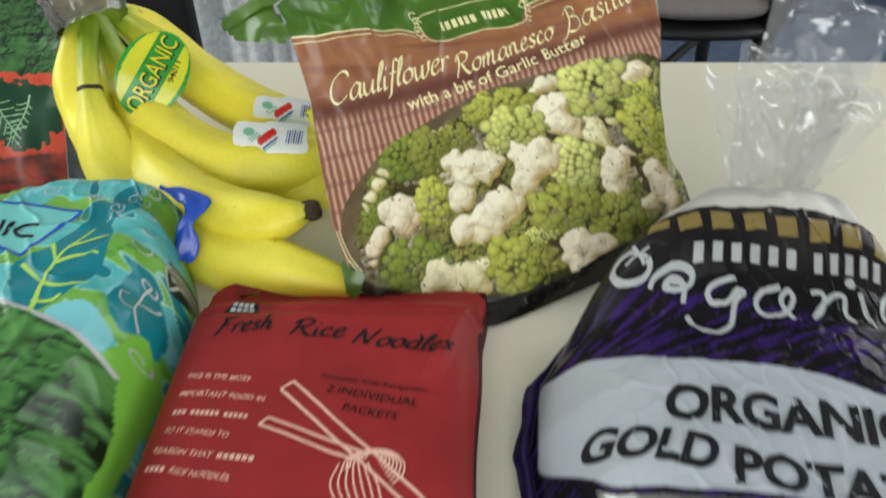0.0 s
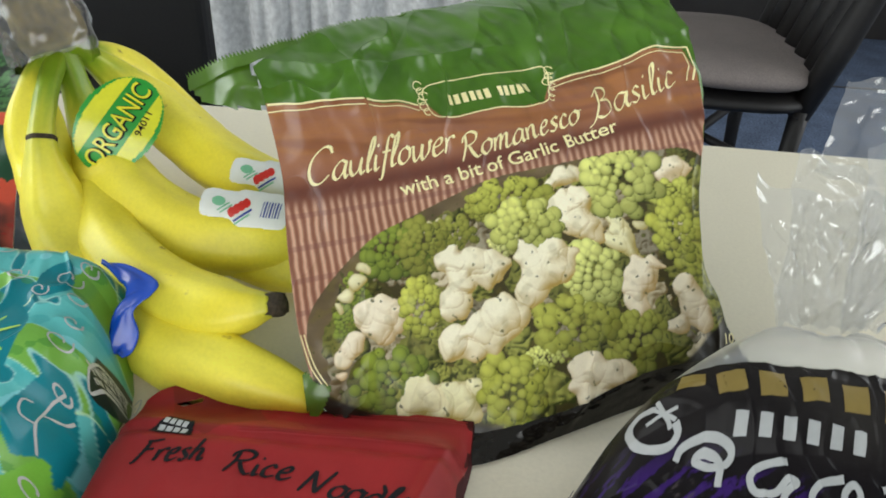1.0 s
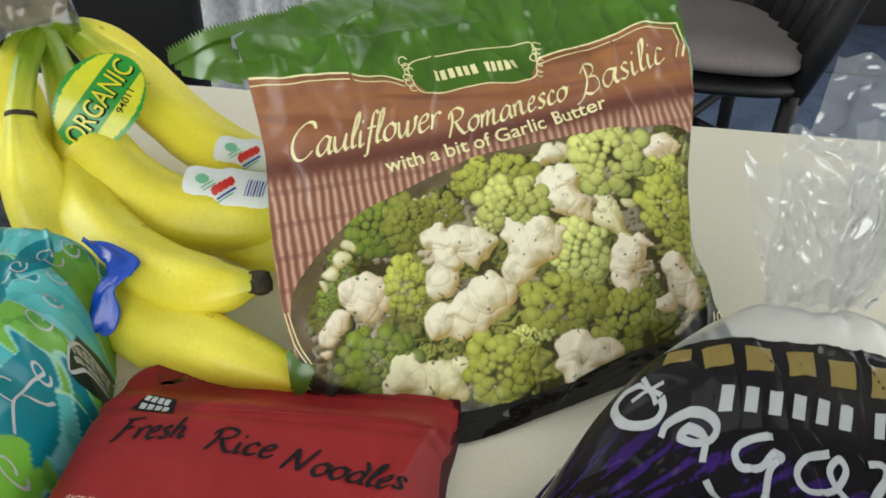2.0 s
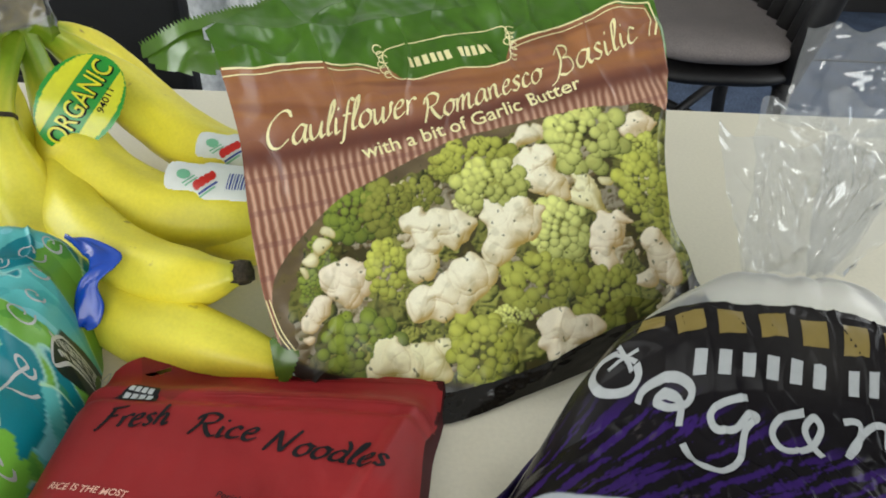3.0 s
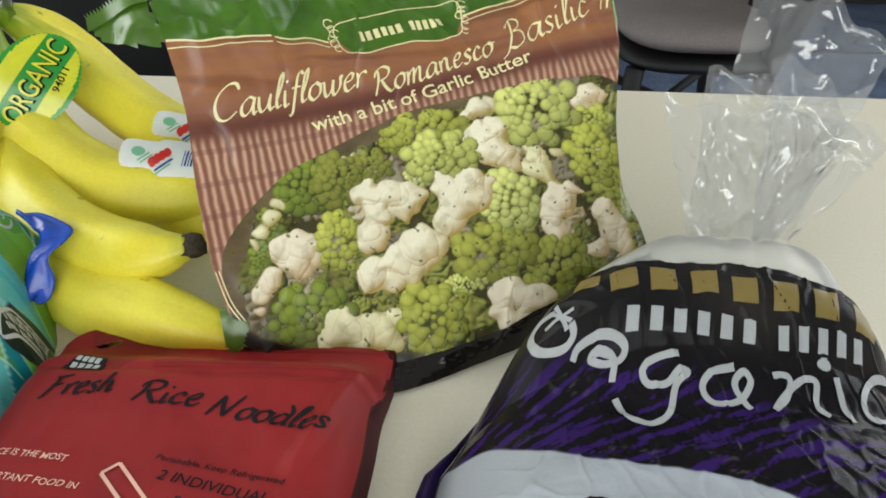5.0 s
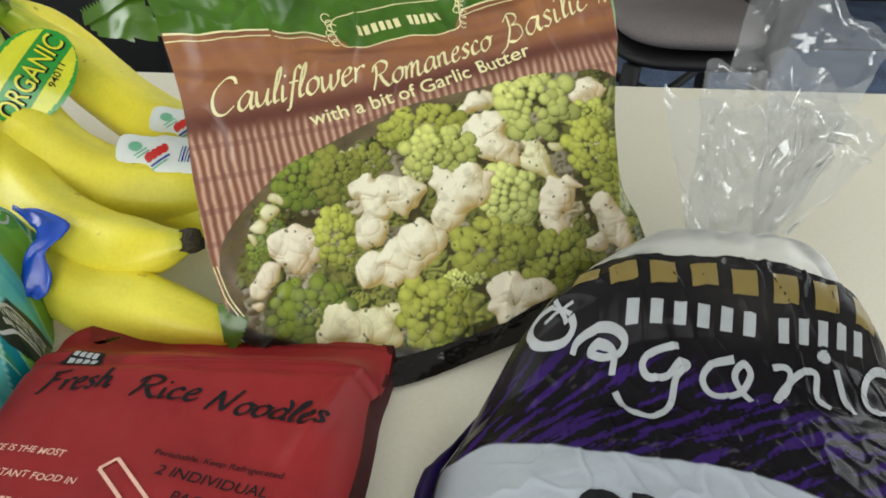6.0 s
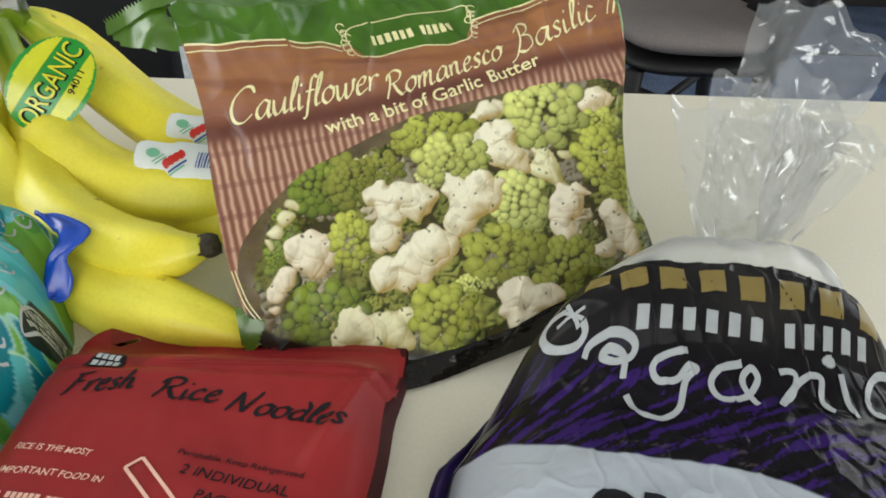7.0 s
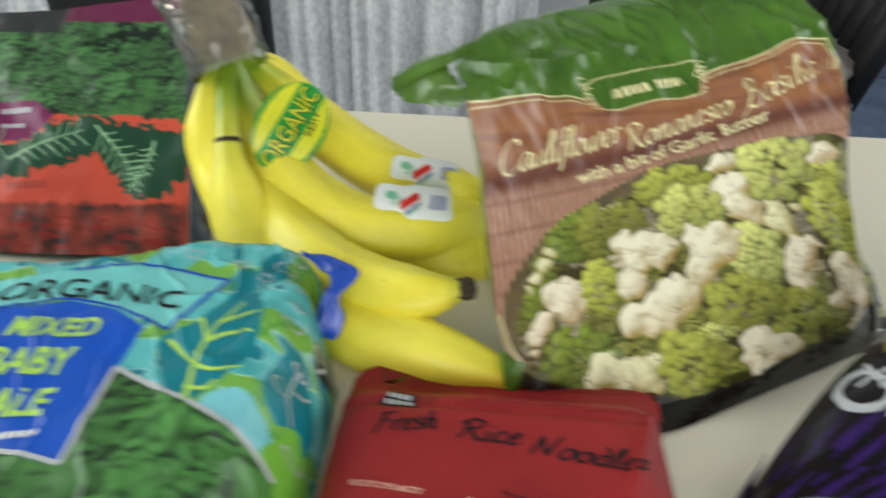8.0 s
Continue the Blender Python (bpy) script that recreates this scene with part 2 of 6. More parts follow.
def panel(name, sheet, edges, n, m, ink, mat, parent, label="", off=0.0):
    """The printed front of a bag, and its print."""
    a, b = coons(*edges, n, m)
    pts = sheet.pt(a, b, off)
    pts[..., 2] = np.maximum(pts[..., 2], TABLE + 0.0015)
    me = grid_mesh(name, pts)
    if ink:
        set_ink(me, ink(a.ravel(), b.ravel()))
    return part(name, me, mat, parent, label)


def back_panel(name, sheet, edges, thick, mat, parent, label="", n=40, m=40):
    """The rear of a bag: joins the front at the edges and bulges away from it."""
    a, b = coons(*edges, n, m)
    s, t = np.meshgrid(np.linspace(-1, 1, n), np.linspace(-1, 1, m))
    bulge = (1 - s ** 4) * (1 - t ** 4)
    pts = sheet.pt(a, b) - (thick * bulge)[..., None] * sheet.n
    pts[..., 2] = np.maximum(pts[..., 2], TABLE + 0.0008)
    return part(name, grid_mesh(name, pts, flip=True), mat, parent, label)


def ribbon(name, sheet, points, width, mat, parent, off=0.0004, n=None, closed=False, label=""):
    """A printed stroke along a smooth line on a bag's face. width: one number, or one for each point."""
    p = np.array(points, float)
    n = n or max(8, 7 * len(p))
    c = spline(p, n, closed)
    w = np.interp(np.linspace(0, 1, n), np.linspace(0, 1, len(np.atleast_1d(width))), np.atleast_1d(width)) if np.ndim(width) else np.full(n, width)
    if closed:
        c, w = np.vstack([c, c[:1]]), np.append(w, w[0])
    t = np.gradient(c, axis=0)
    t /= np.linalg.norm(t, axis=1)[:, None] + 1e-12
    q = np.stack([-t[:, 1], t[:, 0]], 1) * w[:, None] / 2
    k = np.linspace(-1, 1, 5)[None, :, None]
    g = c[:, None] + k * q[:, None]
    return part(name, grid_mesh(name, sheet.pt(g[..., 0], g[..., 1], off), flip=True), mat, parent, label)


def text_mesh(string, bold=0.0):
    cu = bpy.data.curves.new("lettering", "FONT")
    cu.body, cu.offset, cu.resolution_u = string, bold, 4
    ob = bpy.data.objects.new("lettering", cu)
    scene.collection.objects.link(ob)
    me = bpy.data.meshes.new_from_object(ob.evaluated_get(bpy.context.evaluated_depsgraph_get()))
    bpy.data.objects.remove(ob)
    bpy.data.curves.remove(cu)
    return me


def lettering(string, sheet, p0, p1, height, mat, parent, shear=0.0, bold=0.0, off=0.0004, arch=0.0, wobble=0.0, cuts=2, name="lettering"):
    """Words on a bag's face from p0 to p1 (their baseline), height of the capitals."""
    bm = bmesh.new()
    me = text_mesh(string, bold)
    bm.from_mesh(me)
    bpy.data.meshes.remove(me)
    bmesh.ops.remove_doubles(bm, verts=bm.verts, dist=1e-5)
    bmesh.ops.triangulate(bm, faces=bm.faces)
    bmesh.ops.subdivide_edges(bm, edges=bm.edges, cuts=cuts, use_grid_fill=True)
    co = np.array([v.co[:] for v in bm.verts])
    x, y = co[:, 0], co[:, 1]
    x0, w = x.min(), x.max() - x.min()
    p0, p1 = np.array(p0, float), np.array(p1, float)
    d = p1 - p0
    length = np.linalg.norm(d)
    e, f = d / length, np.array((-d[1], d[0])) / length
    s = (x - x0) / w
    yy = y / 0.72 * height + arch * 4 * s * (1 - s) + wobble * np.sin(s * 23 + 1) + wobble * 0.6 * np.sin(s * 51)
    xx = s * length + shear * y / 0.72 * height
    ab = p0 + xx[:, None] * e + yy[:, None] * f
    pts = sheet.pt(ab[:, 0], ab[:, 1], off)
    for v, c in zip(bm.verts, pts):
        v.co = c
    for face in bm.faces:
        if face.normal.dot(Vector(sheet.n)) < 0:
            face.normal_flip()
    return part(name, bm, mat, parent)


def bars(sheet, p0, p1, height, counts, mat, parent, off=0.0004, gap=0.25, name="printed_bar"):
    """Plain bars in place of words that are not spelled out; counts: blocks a word."""
    p0, p1 = np.array(p0, float), np.array(p1, float)
    d = p1 - p0
    length = np.linalg.norm(d)
    e, f = d / length, np.array((-d[1], d[0])) / length
    total = sum(counts) + 0.8 * (len(counts) - 1)
    at = 0.0
    for c in counts:
        for _ in range(c):
            a = p0 + e * length * (at + gap / 2) / total
            b = p0 + e * length * (at + 1 - gap / 2) / total
            mid0, mid1 = a + f * height / 2, b + f * height / 2
            ribbon(name, sheet, [mid0, (mid0 + mid1) / 2, mid1], height, mat, parent, off=off, n=5)
            at += 1
        at += 0.8


# ---- materials ----
M_TABLE = material("cream_laminate", (0.77, 0.72, 0.575), 0.42, grain=0.03, grain_scale=400, stain=0.03, stain_scale=5, bump=0.06, bump_scale=500)
M_EDGE = material("table_edge", (0.60, 0.57, 0.48), 0.45, grain=0.05, stain=0.05)
M_STEEL = material("grey_steel", (0.35, 0.35, 0.36), 0.35, metal=0.8, grain=0.1, stain=0.1)
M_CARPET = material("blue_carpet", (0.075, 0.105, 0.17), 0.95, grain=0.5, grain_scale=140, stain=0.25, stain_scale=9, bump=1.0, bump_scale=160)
M_WALL = material("white_wall", (0.62, 0.63, 0.63), 0.85, grain=0.04, stain=0.05, stain_scale=2, bump=0.15, bump_scale=120)
M_CEIL = material("ceiling_paint", (0.78, 0.78, 0.76), 0.9, grain=0.03, stain=0.03, bump=0.3, bump_scale=80)
# dark base colour that stands in for the shade on the far wall
M_SHADED_WALL = material("shaded_wall", (0.085, 0.082, 0.080), 0.8, grain=0.06, stain=0.08, stain_scale=2, bump=0.15, bump_scale=120)
M_DARK_TRIM = material("dark_trim", (0.030, 0.027, 0.026), 0.55, grain=0.15, stain=0.2, stain_scale=5)
M_TRIM = material("trim_paint", (0.66, 0.66, 0.64), 0.5, grain=0.03, stain=0.05)
M_CURTAIN = material("grey_curtain", (0.78, 0.79, 0.79), 0.9, grain=0.18, grain_scale=60, stain=0.10, stain_scale=7, bump=0.6, bump_scale=220)
M_DARKWOOD = material("dark_wood", (0.006, 0.005, 0.005), 0.55, grain=0.4, grain_scale=60, stain=0.3, bump=0.1)
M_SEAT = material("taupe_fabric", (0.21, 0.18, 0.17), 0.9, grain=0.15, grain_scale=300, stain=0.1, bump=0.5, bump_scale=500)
M_BLACK = material("black_vinyl", (0.004, 0.004, 0.0045), 0.7, grain=0.3, stain=0.3, bump=0.2)
M_FILM = material("printed_film", rough=0.3, ink=True, grain=0.03, grain_scale=900, stain=0.05, stain_scale=18, bump=0.10, bump_scale=60, gloss=0.3)
M_POT_FILM = material("printed_bag_film", rough=0.22, ink=True, grain=0.03, grain_scale=900, stain=0.05, stain_scale=18, bump=0.12, bump_scale=45, gloss=0.05)
M_MATTE = material("matte_print", rough=0.55, ink=True, grain=0.03, grain_scale=900, stain=0.05, stain_scale=18, bump=0.10, bump_scale=70, gloss=0.3)
M_CREAM_INK = material("cream_ink", lin(246, 236, 178), 0.4, grain=0.05)
M_WHITE_INK = material("white_ink", lin(186, 189, 190), 0.4, grain=0.05, stain=0.05)
M_GREY_INK = material("soft_white_ink", lin(166, 169, 170), 0.5, grain=0.06, stain=0.08, gloss=0.2)
M_BLACK_INK = material("black_ink", (0.012, 0.012, 0.014), 0.6, grain=0.2, stain=0.2, gloss=0.15)
M_RED_FILM = material("red_film", lin(164, 42, 44), 0.42, grain=0.05, stain=0.08, stain_scale=14, bump=0.10, bump_scale=90)
M_PINK_INK = material("pale_pink_ink", lin(240, 190, 170), 0.45, grain=0.06)
# red film darkened: the shade of underside and side is in the colour
M_SHADED_RED = material("shaded_red_film", lin(62, 14, 16), 0.6, grain=0.1, gloss=0.2)
M_GREEN_FILM = material("green_film", lin(76, 112, 28), 0.28, grain=0.05, stain=0.12, stain_scale=25, bump=0.3, bump_scale=45, coat=0.3)
M_BLUE_FILM = material("blue_film", lin(16, 74, 186), 0.25, grain=0.05, stain=0.15, stain_scale=40, bump=0.3, bump_scale=60, coat=0.15)
M_LIME_INK = material("lime_ink", lin(176, 220, 92), 0.4, grain=0.05, stain=0.05)
M_GOLD_INK = material("gold_ink", lin(126, 108, 52), 0.4, grain=0.05)
M_CLEAR = clear_film("clear_film", 0.11, rough=0.12, ior=2.1)
M_MILKY = clear_film("milky_film", 0.27, rough=0.35, ior=1.25)
M_PEEL = material("banana_peel", rough=0.42, ink=True, grain=0.04, grain_scale=500, stain=0.06, stain_scale=30, bump=0.12, bump_scale=180)


def blemish(m, colour, scale):
    """Scattered small brown flecks over a surface's own colour."""
    n, l = m.node_tree.nodes, m.node_tree.links
    p = n["Principled BSDF"]
    src = p.inputs["Base Color"].links[0].from_socket
    tc, tex, mp, mx = n.new("ShaderNodeTexCoord"), n.new("ShaderNodeTexNoise"), n.new("ShaderNodeMapRange"), n.new("ShaderNodeMix")
    mx.data_type = "RGBA"
    tex.inputs["Scale"].default_value, tex.inputs["Detail"].default_value = scale, 3
    mp.inputs["From Min"].default_value, mp.inputs["From Max"].default_value = 0.70, 0.78
    mp.inputs["To Max"].default_value = 0.75
    l.new(tc.outputs["Object"], tex.inputs["Vector"])
    l.new(tex.outputs["Fac"], mp.inputs["Value"])
    l.new(mp.outputs[0], mx.inputs[0])
    l.new(src, mx.inputs[6])
    mx.inputs[7].default_value = (*colour, 1)
    l.new(mx.outputs[2], p.inputs["Base Color"])


blemish(M_PEEL, (0.30, 0.19, 0.05), 105)
M_STEM = material("banana_tip", (0.045, 0.032, 0.018), 0.85, grain=0.5, grain_scale=500, bump=0.8, bump_scale=600)
M_STICKER = material("sticker_white", lin(232, 234, 232), 0.35, grain=0.03, stain=0.03)
M_STICK_GREEN = material("sticker_green", lin(32, 158, 48), 0.3, grain=0.05, coat=0.3)
M_STICK_YELLOW = material("sticker_yellow", lin(226, 226, 40), 0.3, grain=0.05, coat=0.3)
M_STICK_RED = material("sticker_red", lin(206, 40, 30), 0.35, grain=0.05)
M_STICK_BLUE = material("sticker_blue", lin(30, 60, 150), 0.35, grain=0.05)
M_POTATO = material("potato_skin", (0.42, 0.27, 0.10), 0.7, grain=0.25, grain_scale=220, stain=0.25, stain_scale=40, bump=0.4, bump_scale=200)
M_GLASS = clear_film("window_glass", 0.02)


# ---- room ----
def setting(name, bm, mat, label, category):
    return tagged(part(name, bm, mat), label, category, kind="structure")


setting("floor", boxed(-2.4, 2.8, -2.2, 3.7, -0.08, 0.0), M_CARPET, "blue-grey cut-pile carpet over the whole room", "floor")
setting("ceiling", boxed(-2.4, 2.8, -2.2, 3.7, 2.5, 2.6), M_CEIL, "plain white painted ceiling", "ceiling")


def wall_with_hole(name, axis, pos, thick, lo, hi, h0, h1, z0, z1):
    """A wall from lo to hi with a window opening from h0 to h1 and z0 to z1."""
    bm = bmesh.new()
    for a0, a1, b0, b1 in ((lo, h0, 0, 2.5), (h1, hi, 0, 2.5), (h0, h1, 0, z0), (h0, h1, z1, 2.5)):
        if axis == "x":
            box(bm, pos, pos + thick, a0, a1, b0, b1)
        else:
            box(bm, a0, a1, pos, pos + thick, b0, b1)
    return setting(name, bm, M_WALL, "white painted wall with a window opening", "wall")


wall_with_hole("wall_west", "x", -2.4, 0.2, -2.0, 3.55, -0.35, 1.45, 0.95, 2.15)
wall_with_hole("wall_south", "y", -2.2, 0.2, -2.4, 2.8, -0.75, 1.05, 1.0, 2.2)
wall_with_hole("wall_east", "x", 2.6, 0.2, -2.0, 3.55, 0.2, 2.7, 0.9, 2.25)
setting("wall_north", boxed(0.22, 2.8, 3.55, 3.7, 0, 2.5), M_SHADED_WALL, "wall behind the dining area, its shade put into a dark taupe", "wall")
setting("wall_north_alcove", boxed(-2.2, 0.22, 2.2, 2.32, 0, 2.5), M_WALL, "off-white painted wall behind the curtain", "wall")
setting("wall_return", boxed(0.10, 0.22, 2.32, 3.55, 0, 2.5), M_WALL, "off-white painted return wall", "wall")
# baseboard's dark brown also holds the shade at the wall's foot
setting("baseboard", boxed(0.22, 2.6, 3.525, 3.548, 0, 0.17, bevel=0.004), M_DARK_TRIM, "dark brown baseboard along the wall, its shade in the colour", "baseboard")
setting("trim", boxed(0.22, 2.6, 3.521, 3.548, 0.1715, 0.180, bevel=0.002), M_TRIM, "pale thin cap along the baseboard", "trim")
setting("carpet_seam", boxed(0.6, 2.58, 2.872, 2.884, 0.0, 0.002), M_DARK_TRIM, "dark narrow seam across the blue carpet", "floor")


def window(name, axis, pos, a0, a1, z0, z1):
    ob = tagged(new(name), "white framed window out of view, added to let in daylight", "window", kind="structure")
    ob.empty_display_size = 0.05
    for c0, c1, d0, d1 in ((a0, a1, z0, z0 + 0.05), (a0, a1, z1 - 0.05, z1), (a0, a0 + 0.05, z0 + 0.05, z1 - 0.05), (a1 - 0.05, a1, z0 + 0.05, z1 - 0.05)):
        dims = (pos - 0.02, pos + 0.02, c0, c1, d0, d1) if axis == "x" else (c0, c1, pos - 0.02, pos + 0.02, d0, d1)
        part("window_frame", boxed(*dims, bevel=0.004), M_TRIM, ob)
    dims = (pos - 0.002, pos + 0.002, a0 + 0.05, a1 - 0.05, z0 + 0.05, z1 - 0.05)
    pane = part("pane", boxed(*(dims if axis == "x" else (dims[2], dims[3], dims[0], dims[1], dims[4], dims[5]))), M_GLASS, ob)
    pane.visible_shadow = False


# unseen windows, added where the lamps stand
window("added_window_1", "x", -2.3, -0.35, 1.45, 0.95, 2.15)
window("added_window_2", "y", -2.1, -0.75, 1.05, 1.0, 2.2)
window("added_window_3", "x", 2.7, 0.2, 2.7, 0.9, 2.25)


def curtain():
    x = np.linspace(-2.1, 0.07, 360)
    z = np.linspace(0.015, 2.3, 40)
    X, Z = np.meshgrid(x, z)
    fold = 0.024 * np.sin(X * 38 + 1.6 * np.sin(X * 7.3)) + 0.014 * np.sin(X * 91 + 2 * np.sin(X * 13)) + 0.01 * np.sin(X * 17 + Z * 1.4)
    Y = 2.10 + fold * (0.75 + 0.25 * np.sin(Z * 1.1 + 0.5))
    front = np.stack([X, Y, Z], -1)
    ob = part("curtain", grid_mesh("curtain", front, flip=False), M_CURTAIN)
    sol = ob.modifiers.new("thickness", "SOLIDIFY")
    sol.thickness, sol.offset = 0.003, 1
    tagged(ob, "pale grey woven curtain hanging in soft pleats", "curtain")
    rod = thing("curtain_rod", (-1.0, 2.1, 2.32), "thin white curtain rod fixed to the wall", "curtain rod")
    v, f = tube([(-2.15, 2.1, 2.32), (-1.0, 2.1, 2.32), (0.08, 2.1, 2.32)], [0.012] * 3, 12)
    part("pole", mesh("pole", v, f), M_TRIM, rod, smooth=True)
    for bx in (-2.0, -1.0, 0.0):
        part("bracket", boxed(bx - 0.012, bx + 0.012, 2.1, 2.199, 2.31, 2.33, bevel=0.002), M_TRIM, rod)


curtain()


# ---- furniture ----
def table():
    ob = thing("table", (0, 0.2, 0), "cream laminate folding table with rounded edges and steel legs", "table")
    part("tabletop", boxed(-0.93, 0.92, -0.10, 0.678, TABLE - 0.008, TABLE, bevel=0.003), M_TABLE, ob)
    part("edge_band", boxed(-0.926, 0.916, -0.096, 0.674, TABLE - 0.04, TABLE - 0.008, bevel=0.004), M_EDGE, ob)
    for x in (-0.82, 0.81):
        for y in (-0.02, 0.60):
            v, f = tube([(x, y, 0.0), (x, y, 0.36), (x, y, TABLE - 0.04)], [0.014] * 3, 14)
            part("leg", mesh("leg", v, f), M_STEEL, ob, smooth=True)
        v, f = tube([(x, -0.02, 0.2), (x, 0.3, 0.2), (x, 0.60, 0.2)], [0.009] * 3, 12)
        part("crossbar", mesh("crossbar", v, f), M_STEEL, ob, smooth=True)


table()


def cushion(cx, cy, z0, z1, rx, ry, mat, name, parent, label="", power=3.0, turn=0.0):
    n, m = 48, 14
    ang = np.linspace(0, 2 * np.pi, n, endpoint=False)
    rad = (np.abs(np.cos(ang)) ** power + np.abs(np.sin(ang)) ** power) ** (-1 / power)
    verts = []
    for k in range(m):
        f = k / (m - 1) * math.pi
        w = max(1e-3, math.sin(f)) ** 0.32 if 0 < k < m - 1 else 0.02
        z = (z0 + z1) / 2 - math.cos(f) * (z1 - z0) / 2
        for a, r in zip(ang, rad):
            x, y = rx * w * r * math.cos(a), ry * w * r * math.sin(a)
            verts.append((cx + x * math.cos(turn) - y * math.sin(turn), cy + x * math.sin(turn) + y * math.cos(turn), z))
    faces = [(k * n + j, k * n + (j + 1) % n, (k + 1) * n + (j + 1) % n, (k + 1) * n + j) for k in range(m - 1) for j in range(n)]
    faces += [tuple(range(n))[::-1], tuple(range((m - 1) * n, m * n))]
    return part(name, mesh(name, verts, faces), mat, parent, label, smooth=True)


def round_seat_chair():
    ob = thing("dining_chair", (0.6, 1.78, 0), "dark wooden dining chair with a taupe upholstered rounded seat", "chair")
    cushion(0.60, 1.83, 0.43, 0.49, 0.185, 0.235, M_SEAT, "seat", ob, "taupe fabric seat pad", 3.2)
    cushion(0.60, 1.83, 0.385, 0.435, 0.19, 0.24, M_DARKWOOD, "seat_frame", ob, "", 3.6)
    for x, y in ((0.45, 1.62), (0.45, 2.02), (0.745, 1.635), (0.745, 2.02)):
        dx = 0.03 if x > 0.6 else -0.02
        v, f = tube([(x, y, 0.40), (x + dx * 0.3, y, 0.2), (x + dx, y, 0.0)], [0.022, 0.019, 0.016], 10)
        part("leg", mesh("leg", v, f), M_DARKWOOD, ob, smooth=True)
    for y in (1.64, 2.02):
        v, f = tube([(0.745, y, 0.38), (0.785, y, 0.55), (0.83, y, 0.75), (0.88, y, 0.95)], [0.026, 0.03, 0.026, 0.02], 10)
        part("back_post", mesh("back_post", v, f), M_DARKWOOD, ob, smooth=True)
    for i, (z, x) in enumerate(((0.56, 0.79), (0.72, 0.825), (0.92, 0.875))):
        v, f = tube([(x, 1.64, z), (x + 0.03, 1.83, z), (x, 2.02, z)], [0.03, 0.036, 0.03], 10)
        part("back_rail", mesh("back_rail", v, f), M_DARKWOOD, ob, smooth=True)
    for k in range(5):
        y = 1.69 + 0.07 * k
        v, f = tube([(0.752, y, 0.42), (0.80, y, 0.58), (0.84, y, 0.75), (0.885, y, 0.93)], [0.024, 0.036, 0.036, 0.026], 8)
        part("back_slat", mesh("back_slat", v, f), M_DARKWOOD, ob, smooth=True)
    for a, b in (((0.45, 1.62, 0.25), (0.745, 2.02, 0.25)), ((0.745, 1.635, 0.235), (0.45, 2.02, 0.235))):
        mid = tuple((p + q) / 2 for p, q in zip(a, b))
        v, f = tube([a, mid, b], [0.012] * 3, 8)
        part("stretcher", mesh("stretcher", v, f), M_DARKWOOD, ob, smooth=True)


round_seat_chair()


def black_chair():
    ob = thing("black_chair", (-0.62, 1.2, 0), "black padded chair pushed up behind the table", "chair")
    cushion(-0.66, 1.12, 0.42, 0.50, 0.2, 0.2, M_BLACK, "seat", ob, "", 4)
    part("backrest", boxed(-0.86, -0.46, 1.30, 1.35, 0.40, 0.95, bevel=0.022, seg=4), M_BLACK, ob, smooth=False)
    for x in (-0.83, -0.49):
        for y in (0.96, 1.30):
            v, f = tube([(x, y, 0.0), (x, y, 0.22), (x, y, 0.44)], [0.013] * 3, 10)
            part("leg", mesh("leg", v, f), M_BLACK, ob, smooth=True)


black_chair()


# ---- printed faces ----
def mix(base, colour, amount):
    amount = np.clip(np.asarray(amount, float), 0, 1)[..., None]
    return base * (1 - amount) + np.asarray(colour) * amount


def bumps(a, b, col, zbuf, items, tone):
    """Prints a heap of round lumps, the nearer over the farther. items: rows of x, y, size, depth, tint; tone: colours low and high."""
    lo, hi = np.asarray(tone[0]), np.asarray(tone[1])
    for x, y, r, z0, tint in items:
        k = np.nonzero((np.abs(a - x) < r) & (np.abs(b - y) < r))[0]
        if not len(k):
            continue
        dx, dy = (a[k] - x) / r, (b[k] - y) / r
        d2 = dx * dx + dy * dy
        ok = d2 < 1
        k, dx, dy, nz = k[ok], dx[ok], dy[ok], np.sqrt(1 - d2[ok])
        z = z0 + r * nz
        up = z > zbuf[k]
        k, dx, dy, nz = k[up], dx[up], dy[up], nz[up]
        f = np.clip(tint * (0.14 + 0.68 * nz + 0.24 * dy - 0.16 * dx), 0, 1)[:, None]
        col[k] = lo * (1 - f) + hi * f
        zbuf[k] = z[up]


def blob(a, b, col, zbuf, cx, cy, rx, ry, depth, tone, seed, rough=0.3, scale=0.8, frill=0.22, puff=True):
    """Prints one lumpy form (a floret, a leaf) with its own outline, over what lies lower."""
    k = np.nonzero((np.abs(a - cx) < 1.35 * rx) & (np.abs(b - cy) < 1.35 * ry))[0]
    if not len(k):
        return
    m = min(rx, ry)

    def form(u, v):
        rho = np.sqrt(u * u + v * v) * (1 + frill * waves(u, v, 1.3, seed, 2))
        w = waves(u, v, scale, seed + 1, 2)
        return rho, np.sqrt(np.maximum(1 - rho * rho, 0)) * 0.8 + rough * (np.abs(w) if puff else w)

    u, v = (a[k] - cx) / rx, (b[k] - cy) / ry
    rho, h = form(u, v)
    gx, gy = (form(u + 0.03, v)[1] - h) / 0.03, (form(u, v + 0.03)[1] - h) / 0.03
    z = depth + m * h
    ok = (rho < 1) & (z > zbuf[k])
    lit = (0.33 * gx - 0.52 * gy + 0.80) / np.sqrt(gx * gx + gy * gy + 1)
    f = np.clip(0.12 + 0.88 * lit, 0, 1)[ok][:, None]
    col[k[ok]] = np.asarray(tone[0]) * (1 - f) + np.asarray(tone[1]) * f
    zbuf[k[ok]] = z[ok]


